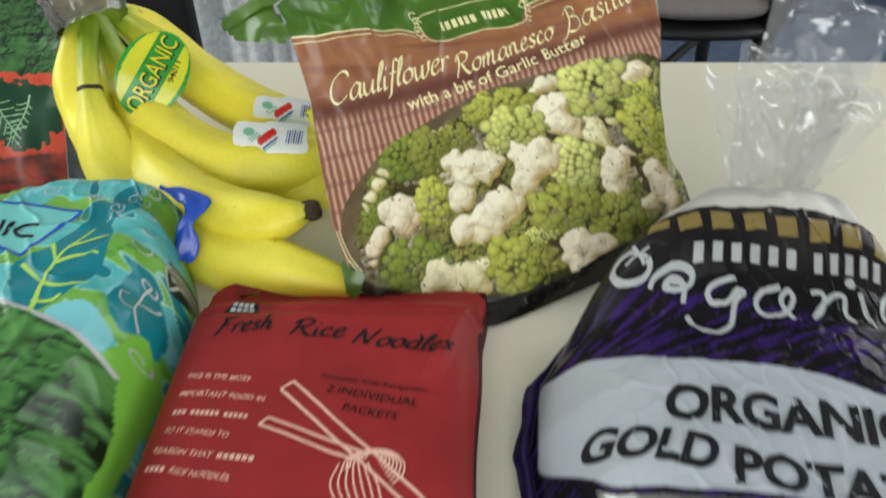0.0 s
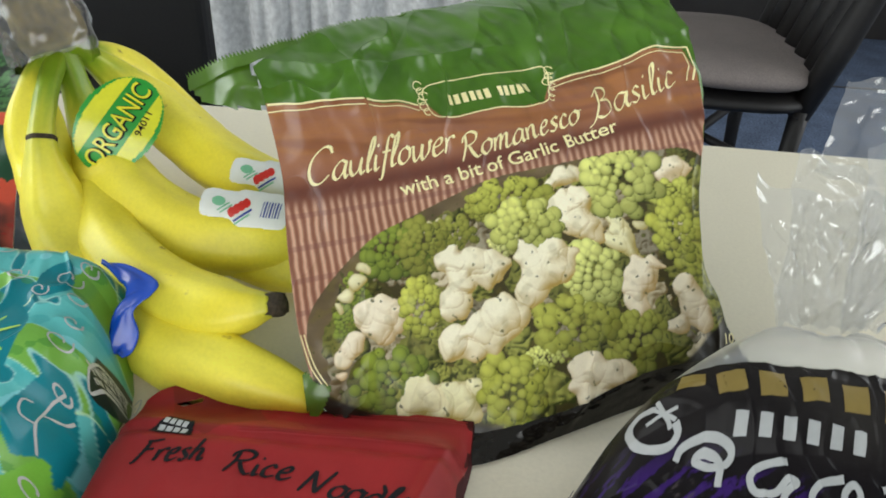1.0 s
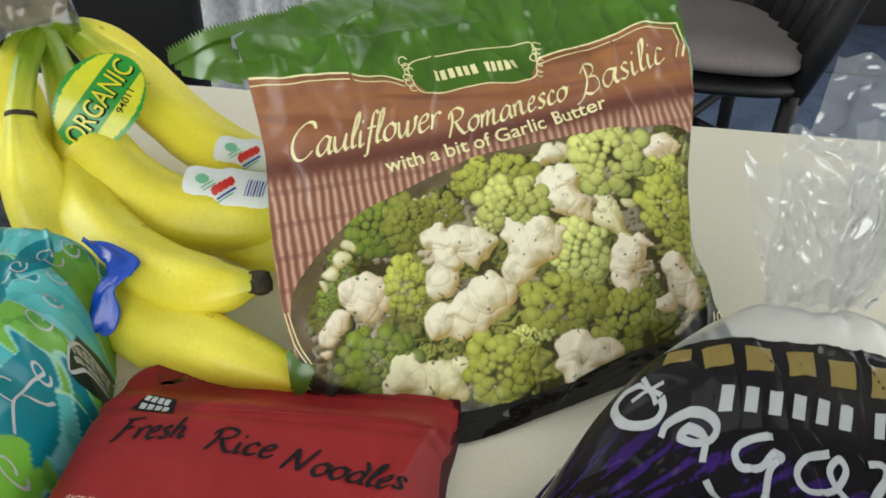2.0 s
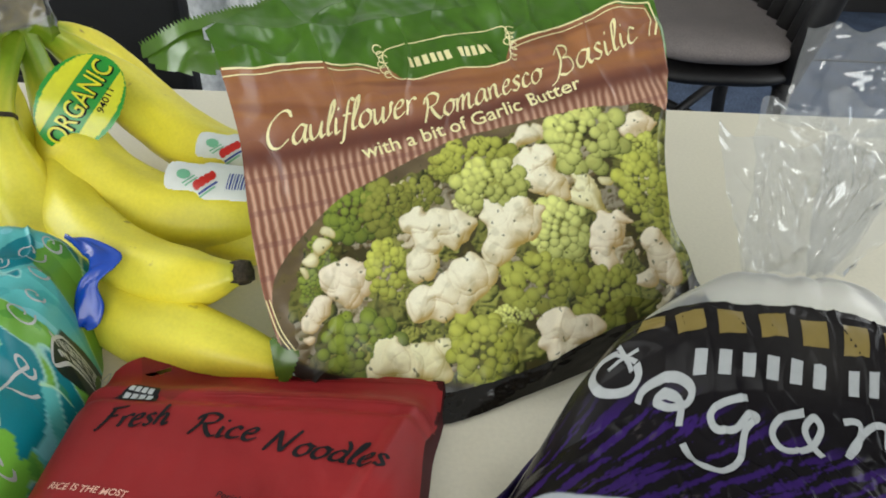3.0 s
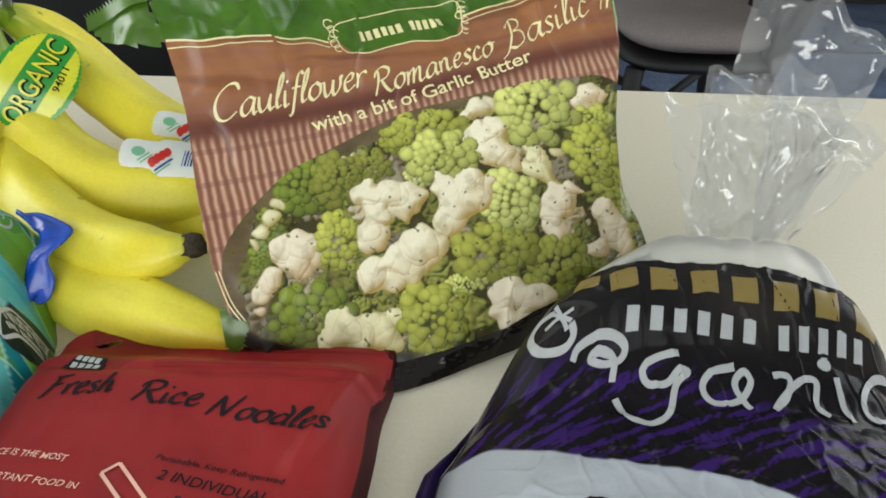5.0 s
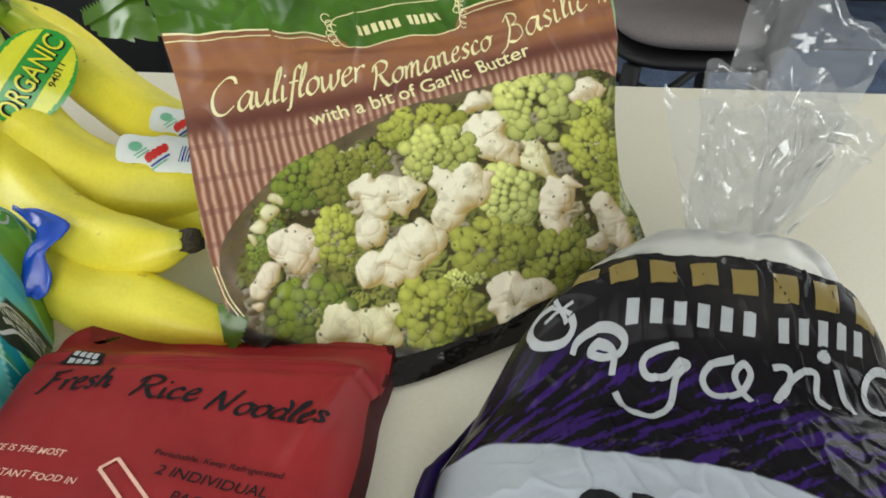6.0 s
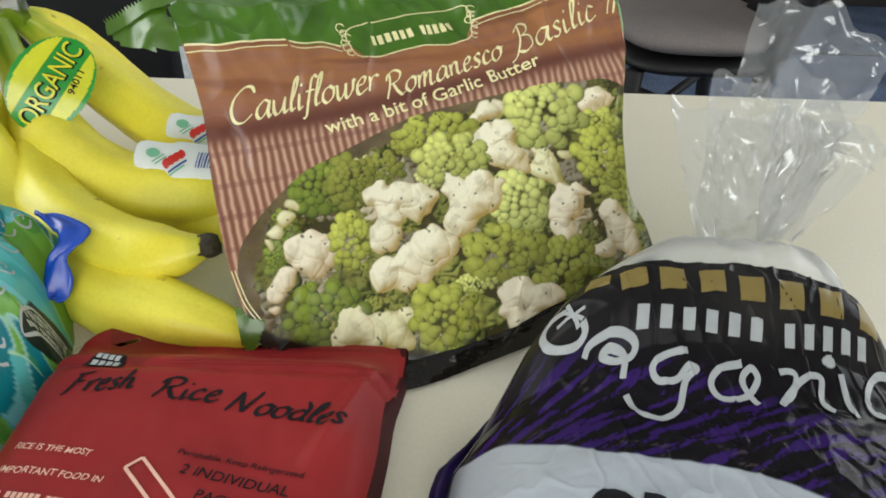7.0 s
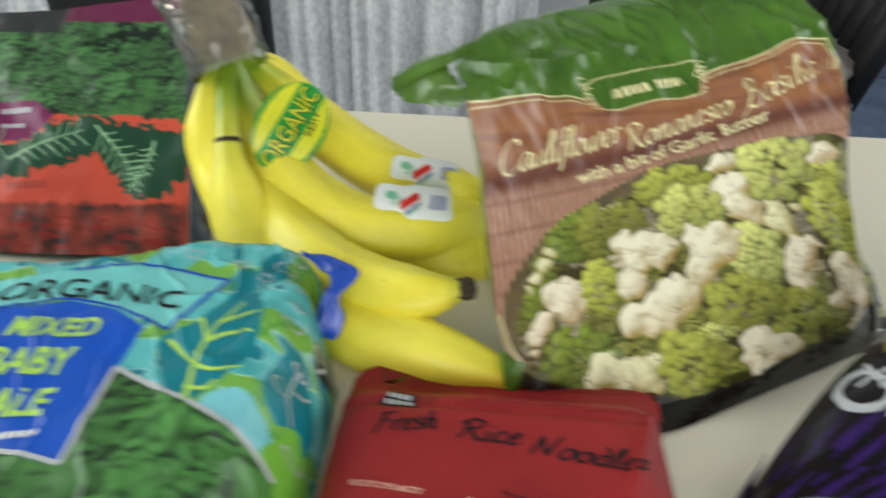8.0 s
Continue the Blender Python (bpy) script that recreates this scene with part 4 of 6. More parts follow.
def decal(name, sheet, poly, mat, parent, off=0.0004, step=0.0007, label="", smooth=True):
    """A flat printed or stuck-on shape on a curved face."""
    p = spline(poly, 12 * len(poly), True) if smooth else np.array(poly, float)
    lo, hi = p.min(0), p.max(0)
    n, m = max(3, int((hi[0] - lo[0]) / step)), max(3, int((hi[1] - lo[1]) / step))
    a, b = np.meshgrid(np.linspace(lo[0], hi[0], n), np.linspace(lo[1], hi[1], m))
    f = grid_faces(n, m)
    keep = inside(a.ravel()[f].mean(1), b.ravel()[f].mean(1), p)
    f = f[keep]
    used = np.unique(f)
    renum = np.full(n * m, -1)
    renum[used] = np.arange(len(used))
    pts = sheet.pt(a.ravel()[used], b.ravel()[used], off)
    return part(name, mesh(name, pts.tolist(), renum[f].tolist()), mat, parent, label, smooth=True)


def cut(ob, sheet, poly):
    """Opens a hole of a given outline in a bag's face."""
    bm = bmesh.new()
    bm.from_mesh(ob.data)
    co = np.array([f.calc_center_median()[:] for f in bm.faces]) - sheet.o
    gone = inside(co @ sheet.u, co @ sheet.v, poly)
    bmesh.ops.delete(bm, geom=[f for f, g in zip(bm.faces, gone) if g], context="FACES")
    bm.to_mesh(ob.data)
    bm.free()


# ---- handwritten lettering ----
GLYPHS = {
    "C": "1.5|1.35,1.55 1.15,1.9 0.7,1.9 0.2,1.4 0.05,0.7 0.3,0.05 0.8,-0.05 1.3,0.35",
    "a": "1.0|0.75,0.9 0.45,1.0 0.1,0.6 0.1,0.15 0.35,0 0.65,0.35 0.8,0.95 0.75,0.3 0.85,0 1.0,0.15",
    "u": "1.0|0.05,0.9 0.1,0.3 0.3,0 0.6,0.3 0.75,0.95;0.75,0.95 0.7,0.3 0.8,0 1.0,0.15",
    "l": "0.5|0.1,0.3 0.4,1.4 0.4,1.95 0.25,1.7 0.12,0.6 0.2,0.05 0.45,0.15",
    "i": "0.45|0.1,0.9 0.12,0.3 0.2,0 0.42,0.15;0.15,1.32 0.19,1.4 0.23,1.48",
    "f": "0.6|0.75,1.75 0.55,1.95 0.38,1.6 0.28,0.5 0.2,-0.5 0.0,-0.6;0.05,0.95 0.3,0.98 0.6,1.0",
    "o": "0.95|0.5,1.0 0.15,0.75 0.1,0.25 0.4,0 0.75,0.3 0.75,0.8 0.5,1.0 0.7,0.85 0.95,0.9",
    "w": "1.25|0.05,0.95 0.12,0.2 0.3,0 0.55,0.4 0.6,0.9 0.62,0.2 0.8,0 1.05,0.4 1.05,1.0 1.2,0.9",
    "e": "0.8|0.1,0.5 0.5,0.6 0.6,0.9 0.4,1.0 0.12,0.65 0.15,0.15 0.4,0 0.8,0.25",
    "r": "0.75|0.1,0.95 0.15,0.5 0.12,0;0.15,0.55 0.35,0.9 0.6,1.0 0.7,0.85",
    "R": "1.5|0.3,1.8 0.35,1.0 0.15,0;0.05,1.3 0.2,1.75 0.7,1.95 1.15,1.65 1.0,1.15 0.4,0.95;0.6,0.95 0.9,0.4 1.25,0 1.5,0.1",
    "m": "1.5|0.1,0.95 0.15,0.4 0.12,0;0.15,0.5 0.35,0.95 0.55,0.9 0.58,0;0.6,0.5 0.8,0.95 1.0,0.9 1.05,0.2 1.2,0 1.45,0.15",
    "n": "1.05|0.1,0.95 0.15,0.4 0.12,0;0.15,0.5 0.35,0.95 0.58,0.9 0.62,0.2 0.75,0 1.0,0.15",
    "s": "0.75|0.6,0.85 0.4,1.0 0.2,0.8 0.35,0.55 0.55,0.3 0.4,0.02 0.1,0.1",
    "c": "0.8|0.65,0.8 0.4,1.0 0.12,0.65 0.15,0.15 0.4,0 0.75,0.2",
    "B": "1.45|0.45,1.9 0.4,1.0 0.2,0 -0.1,-0.3;0.1,1.5 0.5,1.95 1.0,1.8 1.0,1.35 0.5,1.05;0.5,1.05 1.1,0.9 1.15,0.3 0.7,-0.02 0.3,0.15",
    "F": "1.2|0.35,1.75 0.3,1.0 0.1,0 -0.1,-0.15;0.1,1.7 0.6,1.75 1.15,1.85;0.15,0.95 0.5,1.0 0.85,1.05",
    "h": "1.0|0.3,1.9 0.2,1.0 0.1,0;0.15,0.5 0.4,0.9 0.62,0.8 0.62,0.2 0.75,0 0.95,0.2",
    "N": "1.6|0.1,0 0.25,1.0 0.3,1.75;0.3,1.75 0.6,0.9 0.95,0.1;0.95,0.1 1.1,1.0 1.35,1.95",
    "d": "1.0|0.7,0.85 0.4,0.95 0.1,0.5 0.15,0.1 0.45,0.05 0.7,0.4 0.75,1.2 0.45,1.8;0.72,0.5 0.75,0.1 0.95,0.1",
}


def script(word, sheet, p0, p1, height, width, mat, parent, shear=0.35, nib=0.9, off=0.0004):
    """A handwritten word from p0 to p1 along its baseline; height: of the small letters."""
    p0, p1 = np.array(p0, float), np.array(p1, float)
    length = np.linalg.norm(p1 - p0)
    e = (p1 - p0) / length
    f = np.array((-e[1], e[0]))
    strokes, at = [], 0.0
    for ch in word:
        adv, body = GLYPHS[ch].split("|")
        for st in body.split(";"):
            strokes.append([(at + float(q.split(",")[0]), float(q.split(",")[1])) for q in st.split(" ")])
        at += float(adv)
    verts, faces = [], []
    for k, st in enumerate(strokes):
        c = spline(st, 9 * len(st))
        xy = p0 + (c[:, :1] * length / at + c[:, 1:] * height * shear) * e + c[:, 1:] * height * f
        t = np.gradient(xy, axis=0)
        t /= np.linalg.norm(t, axis=1)[:, None] + 1e-12
        ang = np.arctan2(t @ f, t @ e)
        n = len(c)
        s = np.linspace(0, 1, n)
        w = width * (1 - nib + nib * np.abs(np.sin(ang - 0.5))) * (0.55 + 0.45 * np.minimum(1, 6 * np.minimum(s + 0.06, 1.06 - s)))
        q = np.stack([-t[:, 1], t[:, 0]], 1) * np.maximum(w, width * 0.28)[:, None] / 2
        g = xy[:, None] + np.array((-1, 0, 1.0))[None, :, None] * q[:, None]
        start = len(verts)
        verts += sheet.pt(g[..., 0], g[..., 1], off + 0.00003 * (k % 3)).reshape(-1, 3).tolist()
        faces += [tuple(x)[::-1] for x in grid_faces(3, n, start).tolist()]
    return part("lettering", mesh("lettering", verts, faces), mat, parent, smooth=True)


# ---- frozen vegetable bag ----
M_DARK_SEAL = material("dark_seal_film", lin(26, 23, 19), 0.2, grain=0.15, grain_scale=300, stain=0.3, stain_scale=60, bump=0.5, bump_scale=70, gloss=0.3)


def vegetable_bag():
    ob = thing("vegetable_bag", (0.03, 0.36, TABLE), "brown and green frozen cauliflower bag leaning upright on the table", "food bag")
    bottom = [(-0.1111, -0.0657), (-0.0965, -0.0750), (-0.0712, -0.0829), (-0.0451, -0.0898), (-0.0185, -0.0890), (0.0112, -0.0856), (0.0430, -0.0772), (0.0769, -0.0746), (0.1193, -0.0793)]
    left = [(-0.1111, -0.0657), (-0.1165, -0.0274), (-0.1170, 0.0116), (-0.1153, 0.0446), (-0.1184, 0.0768), (-0.1220, 0.0945)]
    right = [(0.1193, -0.0793), (0.1082, -0.0598), (0.1029, -0.0425), (0.0992, -0.0220), (0.1058, 0.0061), (0.1127, 0.0309), (0.1260, 0.0709), (0.1264, 0.0973), (0.1320, 0.1310), (0.134, 0.162)]
    top = [(-0.1220, 0.0945), (-0.0955, 0.1168), (-0.0606, 0.1377), (0.0, 0.160), (0.06, 0.170), (0.134, 0.162)]
    edges = (bottom, top, left, right)
    panel("bag_front", CF, edges, 520, 520, ink_cauli, M_FILM, ob, "printed film with a photo of florets on a dark plate")
    # flattened bottom seal, lying out over the table
    rim = spline(bottom[1:], 90)
    inner = CF.pt(rim[:, 0], rim[:, 1], 0.0004)
    outer = spline([(-0.034, 0.297, 0.7518), (-0.005, 0.2985, 0.7518), (0.026, 0.3022, 0.7518), (0.044, 0.310, 0.7518), (0.060, 0.319, 0.7522), (0.076, 0.328, 0.7526), (0.105, 0.344, 0.754), (0.137, 0.360, 0.757), (0.177, 0.381, 0.760)], 90)
    q = np.linspace(0, 1, 14)[:, None]
    P = (1 - q)[..., None] * inner[None] + q[..., None] * outer[None]
    w = np.linspace(0, 1, 90)[None]
    P[..., 2] += np.sin(np.pi * q) * 0.0012 + np.abs(waves(w * 0.2 + 0.1 * q, q * 0.02, 0.03, 29, 2)) * 0.0022 * np.sin(np.pi * np.minimum(1, q * 0.8 + 0.1))
    part("bottom_seal", grid_mesh("bottom_seal", P), M_DARK_SEAL, ob, "crinkled dark glossy bottom seal", smooth=True)
    back_panel("bag_back", CF, edges, 0.055, M_GREEN_FILM, ob, "green rear film")
    # green side fold at the foot
    decal("side_fold", CF, [(-0.1165, -0.047), (-0.1110, -0.0535), (-0.1050, -0.0560), (-0.1075, -0.0620), (-0.1120, -0.0690), (-0.1160, -0.0690), (-0.1175, -0.060)], M_GREEN_FILM, ob, off=0.0008, step=0.001)
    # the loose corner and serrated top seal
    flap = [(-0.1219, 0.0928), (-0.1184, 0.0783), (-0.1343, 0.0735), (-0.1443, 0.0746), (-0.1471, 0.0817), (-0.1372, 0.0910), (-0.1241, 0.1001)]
    # the camera's line of sight to the corner, which is set to fit the view
    sight = np.array((-0.442, 0.848, -0.292))

    def slide_along_sight(part_ob, reach):
        """Slides the loose left end of a piece away along the camera's line of sight."""
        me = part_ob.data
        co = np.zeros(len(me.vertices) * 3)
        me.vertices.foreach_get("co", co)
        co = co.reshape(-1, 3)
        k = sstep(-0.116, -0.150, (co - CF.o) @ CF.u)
        co += reach * k[:, None] * sight
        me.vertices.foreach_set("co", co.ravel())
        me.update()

    slide_along_sight(decal("corner_flap", CF, flap, M_GREEN_FILM, ob, off=-0.004, step=0.002), 0.036)
    seal = spline([(-0.1471, 0.0822), (-0.1248, 0.1008), (-0.0955, 0.1196), (-0.0605, 0.1406), (0.0, 0.1625), (0.06, 0.1725), (0.134, 0.1645)], 190)
    zig = np.where(np.arange(190) % 2 == 0, 0.0022, 0.0)
    outer = seal + np.stack([-0.4 * zig, zig], 1)
    inner = seal - np.array((0.0, 0.006))
    strip = np.stack([inner, seal, outer], 0)
    slide_along_sight(part("top_seal", grid_mesh("top_seal", CF.pt(strip[..., 0], strip[..., 1], -0.002)), M_GREEN_FILM, ob, "serrated green seal"), 0.036)
    # lines and lettering
    for d in (0.0, -0.0032):
        w = 0.0010 if d == 0 else 0.0006
        ribbon("printed_line", CF, [(-0.1179, 0.0768 + d), (-0.0974, 0.0802 + d), (-0.0683, 0.0837 + d), (-0.0473, 0.0823 + d), (-0.0384, 0.0798 + d)], w, M_CREAM_INK, ob)
        ribbon("printed_line", CF, [(0.0375, 0.0862 + d), (0.0542, 0.0902 + d), (0.0803, 0.0944 + d), (0.0980, 0.1002 + d), (0.1118, 0.1003 + d), (0.1228 + d, 0.0989 + d)], w, M_CREAM_INK, ob)
        ribbon("printed_line", CF, [(0.1228 + d, 0.0989 + d), (0.1227 + d, 0.0899), (0.1200 + d, 0.0783)], w, M_CREAM_INK, ob)
        ribbon("printed_line", CF, [(-0.1159 - d * 0.5, -0.0293), (-0.1130 - d * 0.6, -0.0451), (-0.1075 - d * 0.6, -0.0570)], 0.0006, M_CREAM_INK, ob)
    ribbon("printed_line", CF, CREST, 0.0007, M_CREAM_INK, ob, closed=True, n=90)
    for side, x0 in ((-1, -0.0340), (1, 0.0370)):
        for i in range(6):
            y0, r = 0.0755 + i * 0.0032 + (0.002 if side > 0 else 0), 0.0020 + 0.0006 * (i % 2)
            ring = [(x0 + side * 0.001 * (i % 3) + r * math.cos(t), y0 + r * math.sin(t)) for t in np.linspace(0.4, 5.4, 8)]
            ribbon("ornament", CF, ring, 0.0006, M_CREAM_INK, ob, n=24)
    bars(CF, (-0.0218, 0.0786), (0.0268, 0.0823), 0.0058, (6, 5), M_CREAM_INK, ob, gap=0.34)
    script("Cauliflower", CF, (-0.1041, 0.0402), (-0.0247, 0.0522), 0.0082, 0.0021, M_CREAM_INK, ob, 0.42)
    script("Romanesco", CF, (-0.0217, 0.0463), (0.0491, 0.0611), 0.0072, 0.0020, M_CREAM_INK, ob, 0.42)
    script("Basilic", CF, (0.0545, 0.0600), (0.1095, 0.0768), 0.0084, 0.0020, M_CREAM_INK, ob, 0.42)
    lettering("with a bit of Garlic Butter", CF, (-0.0567, 0.0316), (0.0677, 0.0533), 0.0072, M_CREAM_INK, ob, bold=0.012, cuts=1, arch=-0.001)
    lettering("10", CF, (0.1052, -0.0698), (0.1121, -0.0703), 0.0058, M_CREAM_INK, ob, bold=0.01, cuts=1)


vegetable_bag()


# ---- rice noodle bag ----
def noodle_bag():
    ob = thing("noodle_bag", (-0.058, 0.22, TABLE), "matte red rice noodle bag lying flat on the table", "food bag")
    bottom = [(-0.084, -0.155), (0.0, -0.158), (0.075, -0.155)]
    left = [(-0.084, -0.155), (-0.0815, -0.068), (-0.078, -0.010), (-0.0755, 0.040), (-0.0740, 0.0610)]
    right = [(0.070, -0.155), (0.0705, -0.07), (0.0755, -0.010), (0.0765, 0.025), (0.0815, 0.045), (0.0830, 0.0705)]
    top = [(-0.0740, 0.0610), (-0.0684, 0.0663), (-0.0604, 0.0700), (-0.0505, 0.0728), (-0.0400, 0.0694), (-0.0285, 0.0653), (-0.02, 0.0625), (-0.008, 0.0690), (0.0273, 0.0715), (0.0557, 0.0698), (0.0830, 0.0705)]
    edges = (bottom, top, left, right)
    front = panel("bag_front", RED, edges, 190, 240, ink_red, M_MATTE, ob, "matte red printed film")
    rear = back_panel("bag_back", RED, edges, 0.03, M_SHADED_RED, ob, "underside and side gussets, red film darkened for shade")
    hole = [(-0.0585, 0.0585), (-0.0470, 0.0632), (-0.0470, 0.0615), (-0.0550, 0.0570)]
    cut(front, RED, hole)
    cut(rear, RED, [(-0.064, 0.052), (-0.060, 0.066), (-0.044, 0.069), (-0.044, 0.054)])
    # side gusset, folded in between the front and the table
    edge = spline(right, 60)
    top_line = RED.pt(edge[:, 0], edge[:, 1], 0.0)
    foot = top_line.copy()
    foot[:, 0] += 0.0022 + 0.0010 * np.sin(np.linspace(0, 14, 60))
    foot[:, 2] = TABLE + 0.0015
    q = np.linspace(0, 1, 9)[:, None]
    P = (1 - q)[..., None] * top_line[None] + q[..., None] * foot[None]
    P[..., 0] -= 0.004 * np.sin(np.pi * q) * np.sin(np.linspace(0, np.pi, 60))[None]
    part("side_gusset", grid_mesh("side_gusset", P, flip=True), M_SHADED_RED, ob, "folded side, red film darkened for shade", smooth=True)
    # crimped lines of the seal
    for i, d in enumerate((0.0, 0.0016, 0.0032, 0.030, 0.0316)):
        ribbon("crimp", RED, [(-0.02, 0.0330 + d), (0.02, 0.0345 + d), (0.055, 0.0350 + d), (0.0800, 0.0370 + d)], 0.0006, M_RED_FILM, ob, off=0.0006, n=24)
    for w, q0, q1 in (("Fresh", (-0.0565, 0.0108), (-0.0285, 0.0142)), ("Rice", (-0.0200, 0.0095), (0.0085, 0.0086)), ("Noodles", (0.0120, 0.0045), (0.0620, -0.0028))):
        script(w, RED, q0, q1, 0.0060, 0.0020, M_BLACK_INK, ob, 0.3, 0.6)
    tiny = dict(mat=M_PINK_INK, parent=ob, shear=0.15, bold=0.012, wobble=0.0002, cuts=1, off=0.0004)
    lettering("RICE IS THE MOST", RED, (-0.0627, -0.0179), (-0.0325, -0.0202), 0.0029, **tiny)
    lettering("IMPORTANT FOOD IN", RED, (-0.0639, -0.0284), (-0.0240, -0.0313), 0.0029, **tiny)
    bars(RED, (-0.064, -0.039), (-0.0292, -0.0421), 0.0026, (3, 6, 5), M_PINK_INK, ob, off=0.0005)
    lettering("SO IT STANDS TO", RED, (-0.0645, -0.0488), (-0.0355, -0.0526), 0.0029, **tiny)
    lettering("REASON THAT", RED, (-0.0666, -0.0591), (-0.040, -0.0631), 0.0029, **tiny)
    bars(RED, (-0.0380, -0.0634), (-0.0213, -0.0659), 0.0026, (6,), M_PINK_INK, ob, off=0.0005)
    bars(RED, (-0.0675, -0.0682), (-0.0580, -0.0699), 0.0026, (4,), M_PINK_INK, ob, off=0.0005)
    lettering("RICE NOODLES.", RED, (-0.0560, -0.0703), (-0.0294, -0.075), 0.0029, **tiny)
    note = dict(mat=M_BLACK_INK, parent=ob, shear=0.1, bold=0.004, cuts=1, off=0.0004)
    lettering("Perishable. Keep Refrigerated", RED, (0.0005, -0.0178), (0.0505, -0.0272), 0.0026, **note)
    lettering("2 INDIVIDUAL", RED, (0.0037, -0.0265), (0.0462, -0.0355), 0.0044, **note)
    lettering("PACKETS", RED, (0.0123, -0.0375), (0.037, -0.0430), 0.0044, **note)
    # drawn chopsticks and noodles
    for stick in ([(-0.0173, -0.0246), (-0.0119, -0.0202), (0.0491, -0.0819), (0.0575, -0.0905), (0.0490, -0.0905), (0.0401, -0.0822)], [(-0.0231, -0.0459), (-0.0197, -0.0418), (0.0150, -0.0565), (0.0235, -0.0604), (0.0225, -0.0650), (0.0100, -0.0600)]):
        p = np.array(stick)
        for q0, q1 in zip(p, np.roll(p, -1, axis=0)):
            ribbon("drawn_line", RED, [q0, (q0 + q1) / 2, q1], 0.0014, M_PINK_INK, ob, off=0.0005, n=14)
    for i in range(7):
        rx, ry = 0.0035 + i * 0.0016, 0.0028 + i * 0.0011
        ring = [(0.0290 + rx * math.cos(t), -0.0640 - 0.0008 * i + ry * math.sin(t)) for t in np.linspace(-0.9, 3.3, 9)]
        ribbon("drawn_line", RED, ring, 0.0008, M_PINK_INK, ob, off=0.0005, n=30)
        strand = [(0.0145 + i * 0.002, -0.0660), (0.0120 + i * 0.0032, -0.0760), (0.0160 + i * 0.0030, -0.0860), (0.0200 + i * 0.003, -0.0960)]
        ribbon("drawn_line", RED, strand, 0.0008, M_PINK_INK, ob, off=0.0005, n=20)
    decal("printed_mark", RED, [(-0.0575, 0.0290), (-0.0520, 0.0395), (-0.0400, 0.0370), (-0.0385, 0.0275)], M_BLACK_INK, ob, off=0.0004, smooth=False, step=0.0005)
    bars(RED, (-0.0535, 0.0345), (-0.0420, 0.0325), 0.0032, (4,), M_WHITE_INK, ob, off=0.0007)
    bars(RED, (-0.0545, 0.0300), (-0.0410, 0.0285), 0.0032, (4,), M_WHITE_INK, ob, off=0.0007)


noodle_bag()


# ---- potato bag ----
M_SEAM = material("seam_film", lin(36, 22, 70), 0.3, grain=0.2, grain_scale=200, stain=0.6, stain_scale=70, bump=0.3, bump_scale=90, gloss=0.3)


